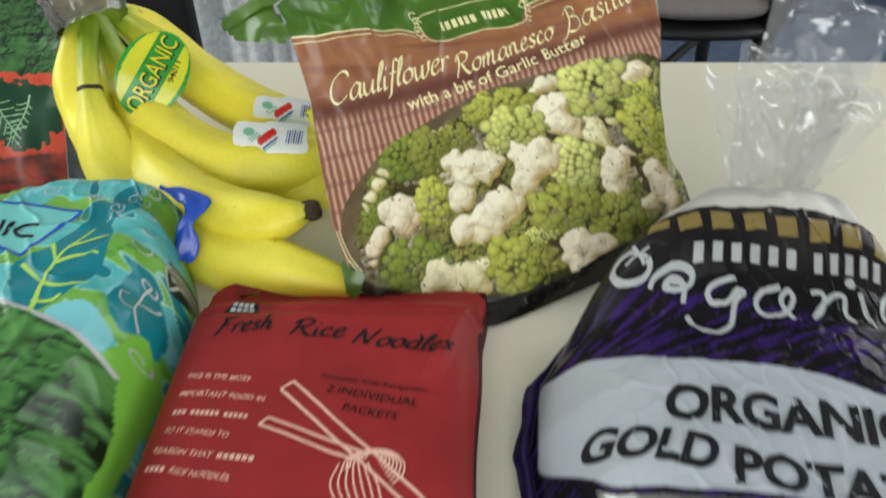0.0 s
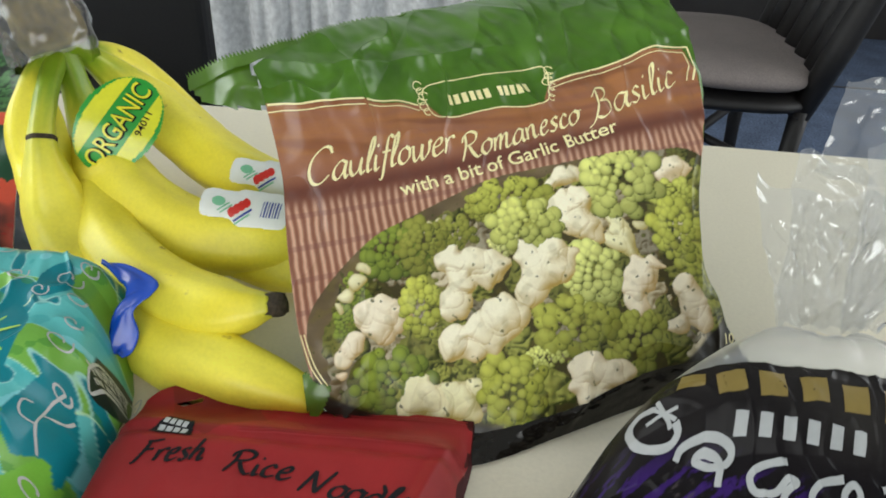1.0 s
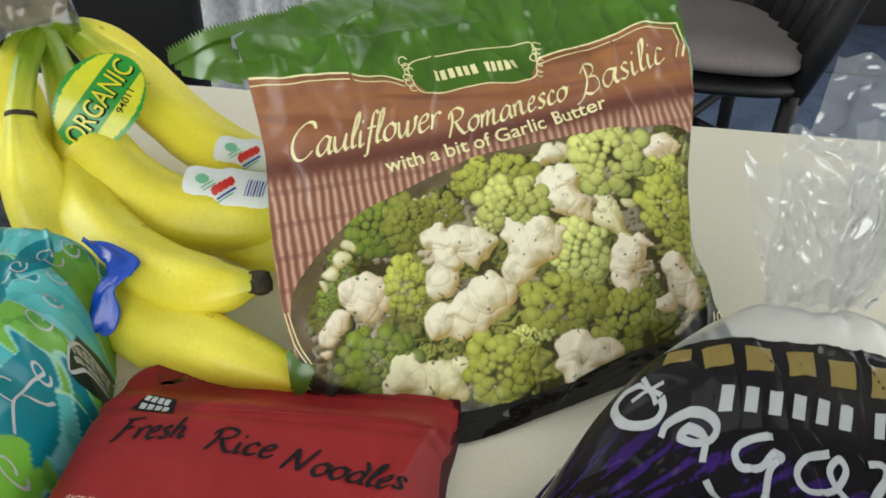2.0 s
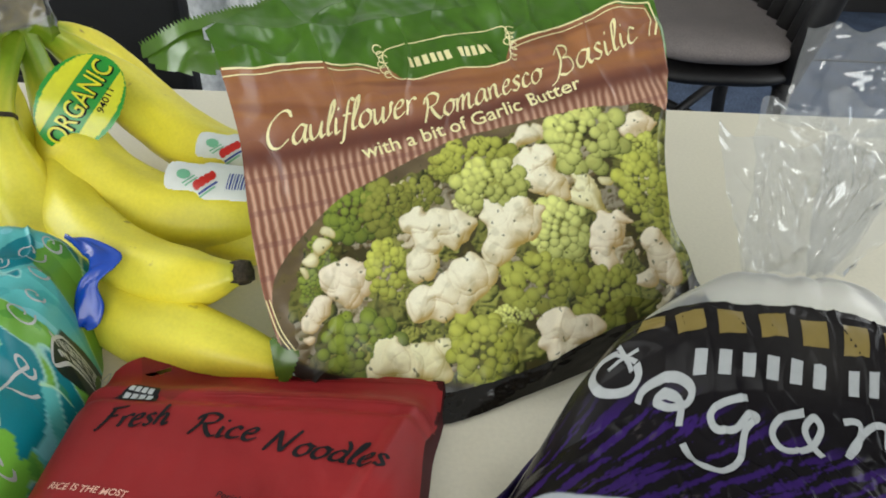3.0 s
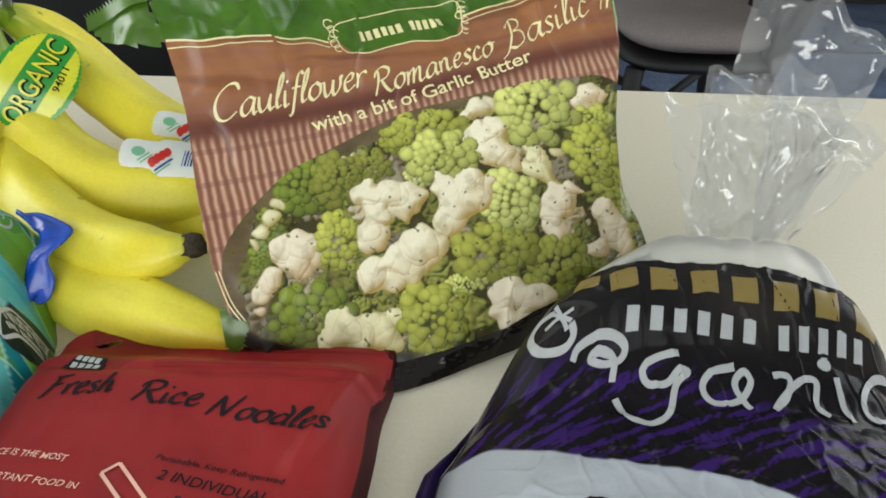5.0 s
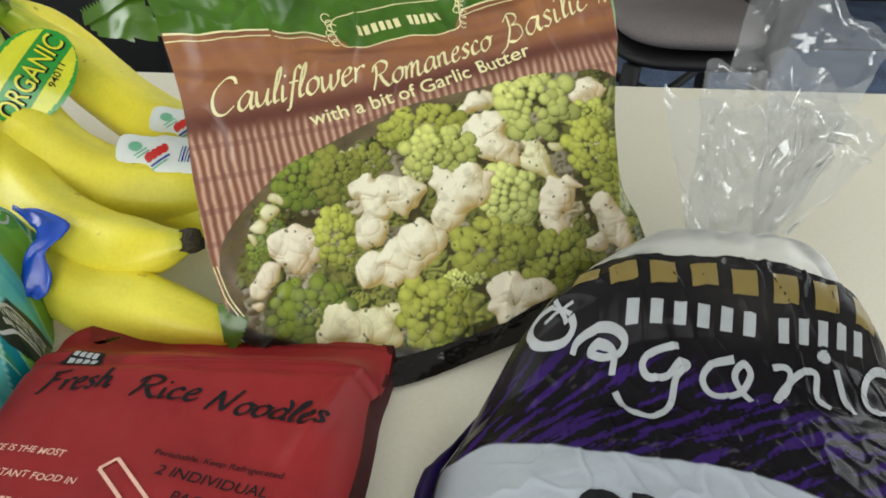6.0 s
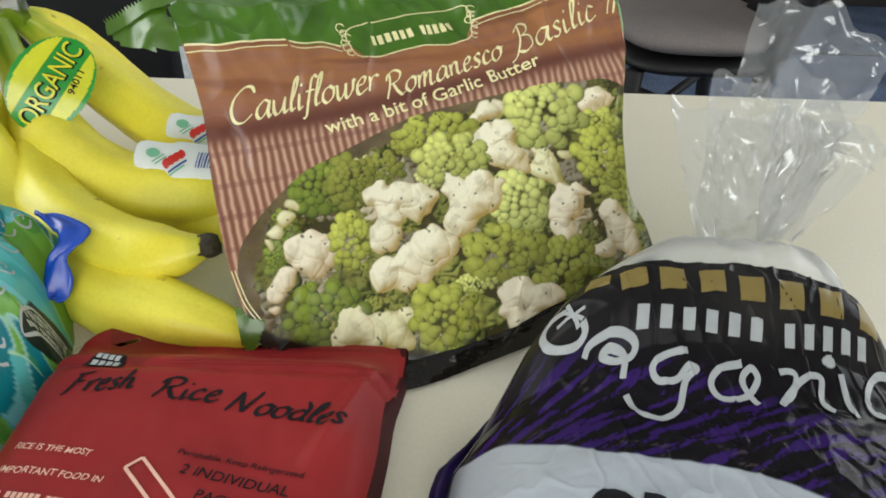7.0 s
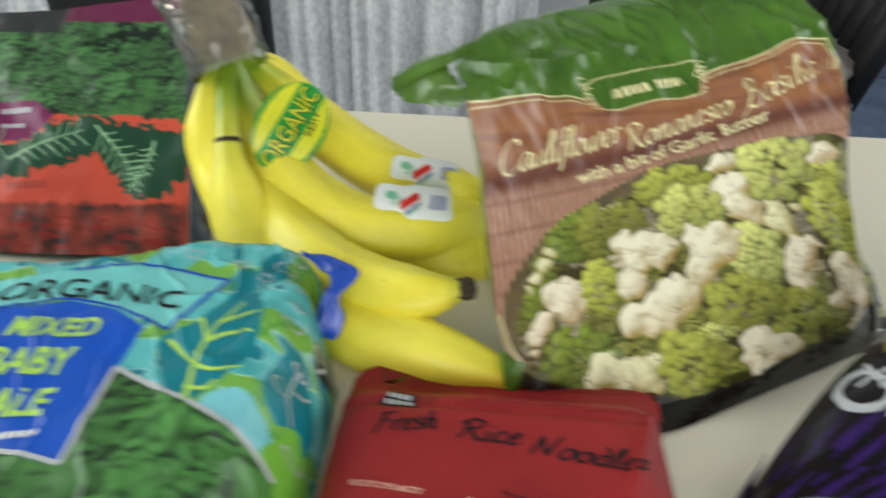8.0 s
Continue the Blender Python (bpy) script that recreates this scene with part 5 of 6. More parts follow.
def potato_bag():
    ob = thing("potato_bag", (0.15, 0.2, TABLE), "black and purple printed potato bag with a clear gathered neck", "food bag")
    ys = np.linspace(0.022, 0.262, 9)
    left = [(float(pot_left(y)) + 0.0005, float(y)) for y in ys] + [(0.0830, 0.283), (0.0990, 0.2915)]
    right = [(0.306 - x, y) for x, y in left]
    bottom = [left[0], (0.153, 0.012), right[0]]
    top = [(0.0990, 0.2915), (0.1134, 0.2875), (0.1358, 0.2855), (0.1572, 0.2850), (0.1781, 0.2835), (0.1997, 0.280), (0.207, 0.2915)]
    edges = (bottom, top, left, right)
    front = panel("printed_film", POT, edges, 480, 560, ink_pot, M_POT_FILM, ob, "black film with purple scribbles and a white label")
    cut(front, POT, PEEP)
    # side seam standing out a little from the bag
    ys = np.linspace(0.10, 0.285, 60)
    inner = POT.pt(pot_left(ys) + 0.0015, ys, 0.0006)
    out = 0.0055 * sstep(0.285, 0.245, ys) + 0.0012 * waves(ys, ys * 0, 0.03, 33)
    outer = np.stack([pot_left(ys) - out, ys, np.full(60, TABLE + 0.006) + 0.003 * waves(ys, ys * 0, 0.05, 35)], 1)
    q = np.linspace(0, 1, 7)[:, None]
    P = (1 - q)[..., None] * inner[None] + q[..., None] * outer[None]
    P[..., 2] += 0.003 * np.sin(np.pi * q)
    part("side_seam", grid_mesh("side_seam", P), M_SEAM, ob, "dark purple side seam", smooth=True)
    a, b = coons(bottom, [(0.058, 0.172), (0.15, 0.145), (0.25, 0.13)], [left[0], (0.062, 0.10), (0.058, 0.172)], [right[0], (0.26, 0.08), (0.25, 0.13)], 40, 24)
    part("clear_window", grid_mesh("clear_window", POT.pt(a, b, -0.0012)), M_CLEAR, ob, "clear film over the potatoes")
    for x, y in ((0.1159, 0.2775), (0.1300, 0.2758), (0.1451, 0.2749), (0.1599, 0.2731), (0.1752, 0.2722), (0.1914, 0.2723), (0.2089, 0.2728)):
        w, h = 0.0048, 0.0044
        patch("gold_square", POT, [(x - w, y - h - 0.0003), (x + w, y - h), (x + w + 0.0006, y + h), (x - w + 0.0006, y + h)], M_GOLD_INK, ob)
    patch("gold_square", POT, [(0.0987, 0.2808), (0.1074, 0.2782), (0.1092, 0.2846), (0.1026, 0.2889)], M_GOLD_INK, ob)
    bars(POT, (0.1142, 0.2623), (0.1654, 0.2588), 0.0054, (6,), M_GREY_INK, ob, gap=0.48, off=0.0005)
    bars(POT, (0.1709, 0.2588), (0.2094, 0.2612), 0.0054, (5,), M_GREY_INK, ob, gap=0.48, off=0.0005)
    W = 0.0023
    strokes = (
        [(0.0921, 0.2771), (0.0872, 0.2786), (0.0838, 0.2754), (0.0846, 0.2693), (0.0898, 0.2654), (0.0957, 0.2641), (0.0983, 0.2663), (0.0975, 0.2695)],
        [(0.0927, 0.2797), (0.0944, 0.2730), (0.0959, 0.2681)], [(0.0985, 0.2739), (0.0936, 0.2736), (0.0886, 0.2730)], [(0.0903, 0.2782), (0.0941, 0.2737), (0.0975, 0.2699)],
        [(0.0982, 0.2599), (0.1000, 0.2624), (0.1059, 0.2633), (0.1127, 0.2619), (0.1164, 0.2591), (0.1143, 0.2561), (0.1090, 0.2561), (0.1046, 0.2588), (0.1070, 0.2599), (0.1124, 0.2570), (0.1116, 0.2502)],
        [(0.1351, 0.2555), (0.1270, 0.2547), (0.1222, 0.2518), (0.1240, 0.2473), (0.1303, 0.2469), (0.1348, 0.2506), (0.1377, 0.2495), (0.1335, 0.2463), (0.1298, 0.2367), (0.1226, 0.2323), (0.1151, 0.2367), (0.1122, 0.2446)],
        [(0.1548, 0.2519), (0.1462, 0.2498), (0.1427, 0.2454), (0.1460, 0.2406), (0.1547, 0.2412), (0.1602, 0.2472), (0.1581, 0.2507), (0.1545, 0.2466), (0.1586, 0.2381)],
        [(0.1689, 0.2503), (0.1754, 0.2508), (0.1735, 0.2445), (0.1675, 0.2384), (0.1721, 0.2441), (0.1797, 0.2505), (0.1860, 0.2511), (0.1840, 0.2422), (0.1879, 0.2389)],
        [(0.1943, 0.2537), (0.1947, 0.2478), (0.1952, 0.2420), (0.1966, 0.2378)],
        [(0.2197, 0.2615), (0.2125, 0.2590), (0.2066, 0.2525), (0.2039, 0.2462), (0.2062, 0.2419), (0.2130, 0.2430), (0.2200, 0.2480)],
    )
    for i, s in enumerate(strokes):
        ribbon("lettering", POT, s, W * (0.62 if i in (1, 2, 3) else 1.0), M_GREY_INK, ob, off=0.0004 + 0.00005 * i, n=14 * len(s))
    decal("lettering", POT, [(0.1905 + 0.0026 * math.cos(t), 0.2574 + 0.0018 * math.sin(t)) for t in np.linspace(0, 6.28, 8, endpoint=False)], M_GREY_INK, ob, off=0.0005, step=0.0004)
    lettering("ORGANIC", POT, (0.0882, 0.1856), (0.1760, 0.1635), 0.0172, M_BLACK_INK, ob, bold=0.035, off=0.0005)
    lettering("GOLD", POT, (0.0550, 0.1811), (0.0991, 0.1588), 0.0145, M_BLACK_INK, ob, bold=0.035, off=0.0005)
    lettering("POTATOES", POT, (0.1050, 0.1539), (0.1980, 0.1290), 0.0150, M_BLACK_INK, ob, bold=0.035, off=0.0005)
    # clear shoulder between the print and the neck
    s = np.linspace(0, 1, 40)
    arc = spline(top, 40)
    A = POT.pt(arc[:, 0], arc[:, 1], -0.001)
    B = np.stack([0.163 + 0.050 * s, 0.350 + 0.004 * np.sin(s * 9), np.full(40, 0.811)], 1)
    r = np.linspace(0, 1, 16)[:, None, None]
    P = (1 - r) * A[None] + r * B[None]
    P[..., 2] += (0.010 * np.sin(np.pi * r ** 0.8) * (0.35 + 0.65 * np.sin(np.pi * s) ** 0.6)[None, :, None])[..., 0] + 0.0006 * np.sin(s * 40)[None] * np.sin(np.pi * r[..., 0])
    part("shoulder_film", grid_mesh("shoulder_film", P), M_MILKY, ob, "cloudy clear film at the shoulder")
    # gathered neck: crumpled layers of clear film

    def film(base, tip, depth, seed, name, n=130, m=110):
        """One crumpled sheet: sharp short creases fanning out from the gathered base."""
        U, V = np.meshgrid(np.linspace(0, 1, n), np.linspace(0, 1, m))
        b0, b1, t0, t1 = (np.array(p) for p in (*base, *tip))
        P = ((1 - V)[..., None] * ((1 - U)[..., None] * b0 + U[..., None] * b1) + V[..., None] * ((1 - U)[..., None] * t0 + U[..., None] * t1))
        r = np.random.RandomState(seed)
        fold = np.zeros_like(U)
        for k in range(46):
            steep = k < 24
            ang = r.normal(1.57, 0.35) if steep else r.uniform(0, 3.14)
            cu, cv, ln, w = r.uniform(0, 1), r.uniform(0.05, 0.95), r.uniform(0.12, 0.40), r.uniform(0.025, 0.09)
            du, dv = (U - cu), (V - cv)
            along, across = du * math.cos(ang) + dv * math.sin(ang), -du * math.sin(ang) + dv * math.cos(ang)
            fold += r.uniform(-1, 1) * np.maximum(0, 1 - np.abs(across) / w) * np.maximum(0, 1 - (along / ln) ** 2)
        fold = depth * (fold * (0.45 + 0.55 * V) + 0.5 * waves(U, V, 0.7, seed, 2))
        gather = 0.0016 * (1 - V) ** 2 * np.sin(U * 26 + seed)
        P[..., 1] -= fold + gather
        P[..., 2] += 0.4 * fold + (0.005 * np.sin(U * 7 + seed) + 0.003 * np.sin(U * 19 + seed)) * V ** 3
        P[..., 0] += 0.3 * fold
        return part(name, grid_mesh(name, P), M_CLEAR, ob, "crumpled clear plastic")

    film(((0.164, 0.347, 0.812), (0.206, 0.350, 0.812)), ((0.156, 0.408, 0.865), (0.252, 0.392, 0.854)), 0.0050, 3, "neck_film")
    film(((0.166, 0.353, 0.812), (0.210, 0.356, 0.812)), ((0.180, 0.420, 0.868), (0.258, 0.402, 0.868)), 0.0052, 7, "neck_film")
    film(((0.196, 0.352, 0.812), (0.218, 0.356, 0.812)), ((0.206, 0.410, 0.886), (0.268, 0.388, 0.852)), 0.0042, 12, "neck_film")
    film(((0.194, 0.425, 0.858), (0.256, 0.405, 0.858)), ((0.206, 0.452, 0.908), (0.280, 0.435, 0.886)), 0.0020, 17, "neck_flap", 70, 60)



potato_bag()


def potatoes():
    rng = random.Random(5)
    for i, (x, y) in enumerate(((0.094, 0.122), (0.132, 0.104), (0.172, 0.096), (0.214, 0.100), (0.105, 0.080))):
        bm = bmesh.new()
        bmesh.ops.create_icosphere(bm, subdivisions=3, radius=1.0)
        for v in bm.verts:
            k = 1 + 0.10 * noise.noise(v.co * 1.3 + Vector((i * 7.1, 0, 0))) + 0.03 * noise.noise(v.co * 4)
            v.co = Vector((v.co.x * 0.029 * k, v.co.y * 0.023 * k, v.co.z * 0.0215 * k))
        ob = part("potato", bm, M_POTATO, smooth=True)
        ob.matrix_basis = pose(x, y, TABLE + (0.0235 if i == 4 else 0.046), 0, 0, rng.uniform(0, 180))
        tagged(ob, "golden brown potato inside the printed bag", "potato", "potatoes in the bag")


potatoes()


# ---- baby kale bag ----
def kale_bag():
    ob = thing("kale_bag", (-0.25, 0.22, TABLE), "aqua and lime baby kale bag with a leaf print", "food bag")
    edges = ([(-0.42, 0.075), (-0.28, 0.07), (-0.142, 0.085)], [(-0.42, 0.335), (-0.30, 0.338), (-0.22, 0.356), (-0.151, 0.366)],
             [(-0.42, 0.075), (-0.425, 0.22), (-0.42, 0.335)], [(-0.142, 0.085), (-0.1405, 0.23), (-0.1412, 0.300), (-0.146, 0.322), (-0.152, 0.342), (-0.151, 0.366)])
    panel("bag_front", KALE, edges, 460, 460, ink_kale, M_FILM, ob, "printed film with leaves and a photo of kale")
    back_panel("bag_back", KALE, edges, 0.03, M_GREEN_FILM, ob, "dark green underside")
    # leaf veins and white rim of the photo
    for s in ([(-0.1863, 0.2399), (-0.1892, 0.2622), (-0.1883, 0.2774), (-0.1800, 0.303)], [(-0.2046, 0.2734), (-0.197, 0.267), (-0.1890, 0.2600)], [(-0.1890, 0.26), (-0.18, 0.2575), (-0.1700, 0.2640)],
              [(-0.1955, 0.2880), (-0.192, 0.2820), (-0.1885, 0.2740)], [(-0.1885, 0.2740), (-0.180, 0.2800), (-0.1713, 0.2837)], [(-0.1865, 0.2850), (-0.1780, 0.2930), (-0.1720, 0.2990)], [(-0.1892, 0.2480), (-0.181, 0.2480), (-0.1775, 0.2530)]):
        ribbon("printed_vein", KALE, s, [0.0024, 0.0018, 0.0009], M_LIME_INK, ob, n=24)
    for s in ([(-0.1500, 0.2560), (-0.1525, 0.2650), (-0.1530, 0.2760), (-0.1510, 0.2840)], [(-0.1520, 0.2640), (-0.1570, 0.2640), (-0.1590, 0.2700), (-0.1565, 0.2720)], [(-0.1525, 0.2700), (-0.1490, 0.2740), (-0.1475, 0.2790)]):
        ribbon("printed_vein", KALE, s, 0.0007, M_WHITE_INK, ob, n=24)
    for cx, cy, r in ((-0.170, 0.335, 0.006), (-0.162, 0.325, 0.004), (-0.205, 0.345, 0.006), (-0.158, 0.300, 0.005), (-0.185, 0.352, 0.005), (-0.152, 0.283, 0.003), (-0.158, 0.312, 0.0035), (-0.176, 0.322, 0.004), (-0.190, 0.330, 0.005), (-0.166, 0.346, 0.004), (-0.215, 0.334, 0.005), (-0.148, 0.245, 0.004)):
        ribbon("printed_curl", KALE, [(cx + r * (0.3 + 0.7 * t / 7) * math.cos(t), cy + r * (0.3 + 0.7 * t / 7) * math.sin(t)) for t in np.linspace(0, 7, 12)], 0.0007, M_WHITE_INK, ob, n=40)
    ribbon("photo_rim", KALE, [(-0.2204, 0.2557), (-0.2022, 0.2461), (-0.1752, 0.2375), (-0.1600, 0.2315), (-0.150, 0.2265)], 0.0026, M_WHITE_INK, ob, n=60)
    ribbon("photo_rim", KALE, [(-0.2204, 0.2557), (-0.2192, 0.230), (-0.2179, 0.2042)], 0.0022, M_WHITE_INK, ob, n=40)
    ribbon("photo_rim", KALE, [(-0.2179, 0.2042), (-0.2431, 0.2091), (-0.33, 0.215)], 0.0022, M_WHITE_INK, ob, n=60)
    ribbon("tag_border", KALE, [(-0.2665, 0.3138), (-0.2351, 0.3216), (-0.1925, 0.3174)], 0.0016, M_BLUE_FILM, ob, n=60)
    ribbon("tag_border", KALE, [(-0.1925, 0.3174), (-0.2000, 0.2980), (-0.2077, 0.2792)], 0.0020, M_BLUE_FILM, ob, n=40)
    ribbon("tag_border", KALE, [(-0.2077, 0.2792), (-0.2372, 0.2907), (-0.2618, 0.293), (-0.2861, 0.2845), (-0.31, 0.275)], 0.0016, M_BLUE_FILM, ob, n=60)
    lettering("ORGANIC", KALE, (-0.2925, 0.2890), (-0.2080, 0.2925), 0.0130, M_BLACK_INK, ob, bold=0.012, arch=0.004, cuts=2)
    lime = dict(mat=M_LIME_INK, parent=ob, bold=0.03, shear=0.08)
    lettering("MIXED", KALE, (-0.2730, 0.2655), (-0.2360, 0.2698), 0.0130, **lime)
    lettering("BABY", KALE, (-0.2713, 0.2444), (-0.2380, 0.2490), 0.0140, **lime)
    lettering("KALE", KALE, (-0.2700, 0.2240), (-0.2372, 0.2270), 0.0140, **lime)
    bars(KALE, (-0.2520, 0.2135), (-0.2330, 0.2165), 0.0032, (6,), M_STICKER, ob)
    ribbon("facts_border", KALE, [(-0.1484, 0.3047), (-0.1450, 0.3135), (-0.1419, 0.3220), (-0.1408, 0.3128), (-0.1440, 0.3025), (-0.1468, 0.2935)], 0.0006, M_WHITE_INK, ob, n=50, closed=True)
    lettering("Nutrition", KALE, (-0.1471, 0.3005), (-0.1416, 0.3160), 0.0030, M_WHITE_INK, ob, bold=0.02, cuts=1)
    bars(KALE, (-0.1460, 0.2985), (-0.1411, 0.3130), 0.0010, (3, 5, 4), M_WHITE_INK, ob)
    # crumpled blue end seal
    out = spline([(-0.1648, 0.3620, 0.8085), (-0.1529, 0.3590, 0.8104), (-0.1354, 0.3500, 0.8091), (-0.1363, 0.3430, 0.8061), (-0.1399, 0.3400, 0.8036), (-0.1434, 0.3360, 0.7992), (-0.1401, 0.3310, 0.7912), (-0.1421, 0.3260, 0.7839), (-0.1458, 0.3220, 0.7831)], 90)
    inn = spline([(-0.1680, 0.3600, 0.8085), (-0.1594, 0.3540, 0.8059), (-0.1521, 0.3480, 0.8054), (-0.1486, 0.3430, 0.8041), (-0.1505, 0.3360, 0.8006), (-0.1537, 0.3310, 0.7926), (-0.1527, 0.3250, 0.7850), (-0.1469, 0.3220, 0.7834)], 90)
    r = np.linspace(0, 1, 9)[:, None, None]
    P = (1 - r) * inn[None] + r * out[None]
    P[..., 2] += (0.0026 * np.abs(np.sin(r[..., 0] * 4 + np.linspace(0, 13, 90)[None])) + 0.0006) * np.sin(np.pi * np.minimum(1, r[..., 0] + 0.25))
    seal = part("end_seal", grid_mesh("end_seal", P), M_BLUE_FILM, ob, "crumpled shiny blue seal")
    sol = seal.modifiers.new("thickness", "SOLIDIFY")
    sol.thickness = 0.0008


M_GUSSET = material("dark_green_film", lin(30, 48, 40), 0.35, grain=0.1, stain=0.3, stain_scale=60, bump=0.2, bump_scale=60)
kale_bag()


# ---- greens bag behind ----
def greens_bag():
    ob = thing("greens_bag", (-0.36, 0.46, TABLE), "coral and green leafy greens bag propped behind the bananas", "food bag")
    edges = ([(-0.30, -0.054), (-0.12, -0.054), (0.012, -0.050)], [(-0.30, 0.115), (-0.15, 0.118), (-0.018, 0.136)], [(-0.30, -0.054), (-0.305, 0.03), (-0.30, 0.115)], [(0.012, -0.050), (0.007, 0.0), (-0.002, 0.06), (-0.018, 0.136)])
    panel("bag_front", BEET, edges, 420, 300, ink_beet, M_FILM, ob, "printed film with leaves on coral")
    back_panel("bag_back", BEET, edges, 0.05, M_GUSSET, ob, "dark rear film")
    rng = random.Random(9)
    pale = M_PALE_VEIN
    for x0, y0, ang, ln in ((-0.118, 0.008, 0.42, 0.055), (-0.060, 0.034, -0.85, 0.050), (-0.020, 0.026, -1.9, 0.036), (-0.17, 0.004, 0.30, 0.05), (-0.22, 0.004, 0.35, 0.05)):
        d = np.array((math.cos(ang), math.sin(ang)))
        e = np.array((-d[1], d[0]))
        p = np.array((x0, y0))
        ribbon("printed_vein", BEET, [p, p + d * ln * 0.5 + e * 0.002, p + d * ln], [0.0016, 0.0010, 0.0005], pale, ob, n=20)
        for k in range(7):
            q = p + d * ln * (0.15 + 0.12 * k)
            for sgn in (-1, 1):
                w = q + (d * 0.6 + sgn * e) * ln * rng.uniform(0.14, 0.24)
                ribbon("printed_vein", BEET, [q, (q + w) / 2 + d * 0.0008, w], 0.0007, pale, ob, n=9)
    bars(BEET, (-0.131, 0.040), (-0.108, 0.042), 0.004, (4,), M_WHITE_INK, ob)
    bars(BEET, (-0.128, 0.030), (-0.111, 0.031), 0.003, (4,), M_WHITE_INK, ob)
    bars(BEET, (-0.118, -0.012), (-0.088, -0.010), 0.005, (5,), M_DARK_CORAL, ob)
    # shiny end seal
    P = np.zeros((6, 60, 3))
    for j in range(60):
        t = j / 59
        a0 = 0.012 - 0.030 * t ** 1.4
        for i in range(6):
            P[i, j] = BEET.pt(np.array(a0 + 0.016 * i / 5), np.array(-0.050 + 0.186 * t), 0.003 * math.sin(j * 0.9 + i * 0.8) * i / 5)
    part("end_seal", grid_mesh("end_seal", P), M_SEAL, ob, "crinkled shiny clear seal")


M_PALE_VEIN = material("pale_vein_ink", lin(150, 196, 150), 0.4, grain=0.05)
M_DARK_CORAL = material("dark_coral_ink", lin(170, 56, 44), 0.4, grain=0.05)
M_SEAL = material("shiny_seal", lin(60, 66, 76), 0.15, grain=0.3, grain_scale=90, stain=0.4, stain_scale=70, bump=0.5, bump_scale=80, coat=0.6)
greens_bag()


# ---- bananas ----
def banana_section(ang):
    return 1 + 0.055 * np.cos(5 * ang + 0.4) + 0.012 * np.cos(2 * ang)


def banana(path, radius, parent, green, profile, tip=True, seed=0):
    """One fruit along its curve; profile: how thick it is from the stem (0) to the end (1); green: how far the stem's green reaches."""
    n, sides = 72, 30
    c = spline(path, n)
    step = np.append(0, np.cumsum(np.linalg.norm(np.diff(c, axis=0), axis=1)))
    s = step / step[-1]
    t = np.linspace(0, 1, 400)
    knots = np.interp(t, [q[0] for q in profile], [q[1] for q in profile])
    soft = np.convolve(np.pad(knots, 14, mode="edge"), np.ones(29) / 29, mode="valid")
    r = radius * np.interp(s, t, soft)
    v, f = tube(c, r, sides, banana_section)
    v = [q + 0.0006 * np.array(noise.noise_vector(Vector(q) * 60)) for q in np.array(v)]
    ob = part("banana", mesh("banana", v, f), M_PEEL, parent, smooth=True)
    S = np.repeat(s, sides)
    A = np.tile(np.arange(sides), n)
    ripe = np.tile(lin(253, 240, 88), (len(S), 1))
    ripe = mix(ripe, lin(243, 226, 62), 0.5 + 0.5 * waves(S, A / sides, 0.4, 91 + seed))
    ripe = mix(ripe, lin(112, 150, 30), 0.95 * sstep(green + 0.10, green - 0.12, S + 0.03 * waves(S, A / sides, 0.2, 17 + seed)))
    ripe = mix(ripe, lin(176, 178, 52), 0.6 * sstep(0.95, 0.99, S) * tip)
    ridge = np.cos(5 * (A / sides * 2 * np.pi) + 0.4)
    ripe = mix(ripe, lin(208, 184, 66), 0.35 * sstep(0.88, 1.0, ridge))
    set_ink(ob.data, ripe)
    if tip:
        d = c[-1] - c[-2]
        d /= np.linalg.norm(d)
        e = r[-1]
        v, f = tube([c[-1] - d * 0.002, c[-1] + d * 0.003, c[-1] + d * 0.0065, c[-1] + d * 0.008], [e * 0.98, e * 1.06, e * 0.95, e * 0.4], 14, lambda a: 1 + 0.12 * np.cos(3 * a) + 0.1 * np.cos(7 * a))
        part("tip", mesh("tip", v, f), M_STEM, ob, "dried dark brown tip", smooth=True)
    return ob, c, r


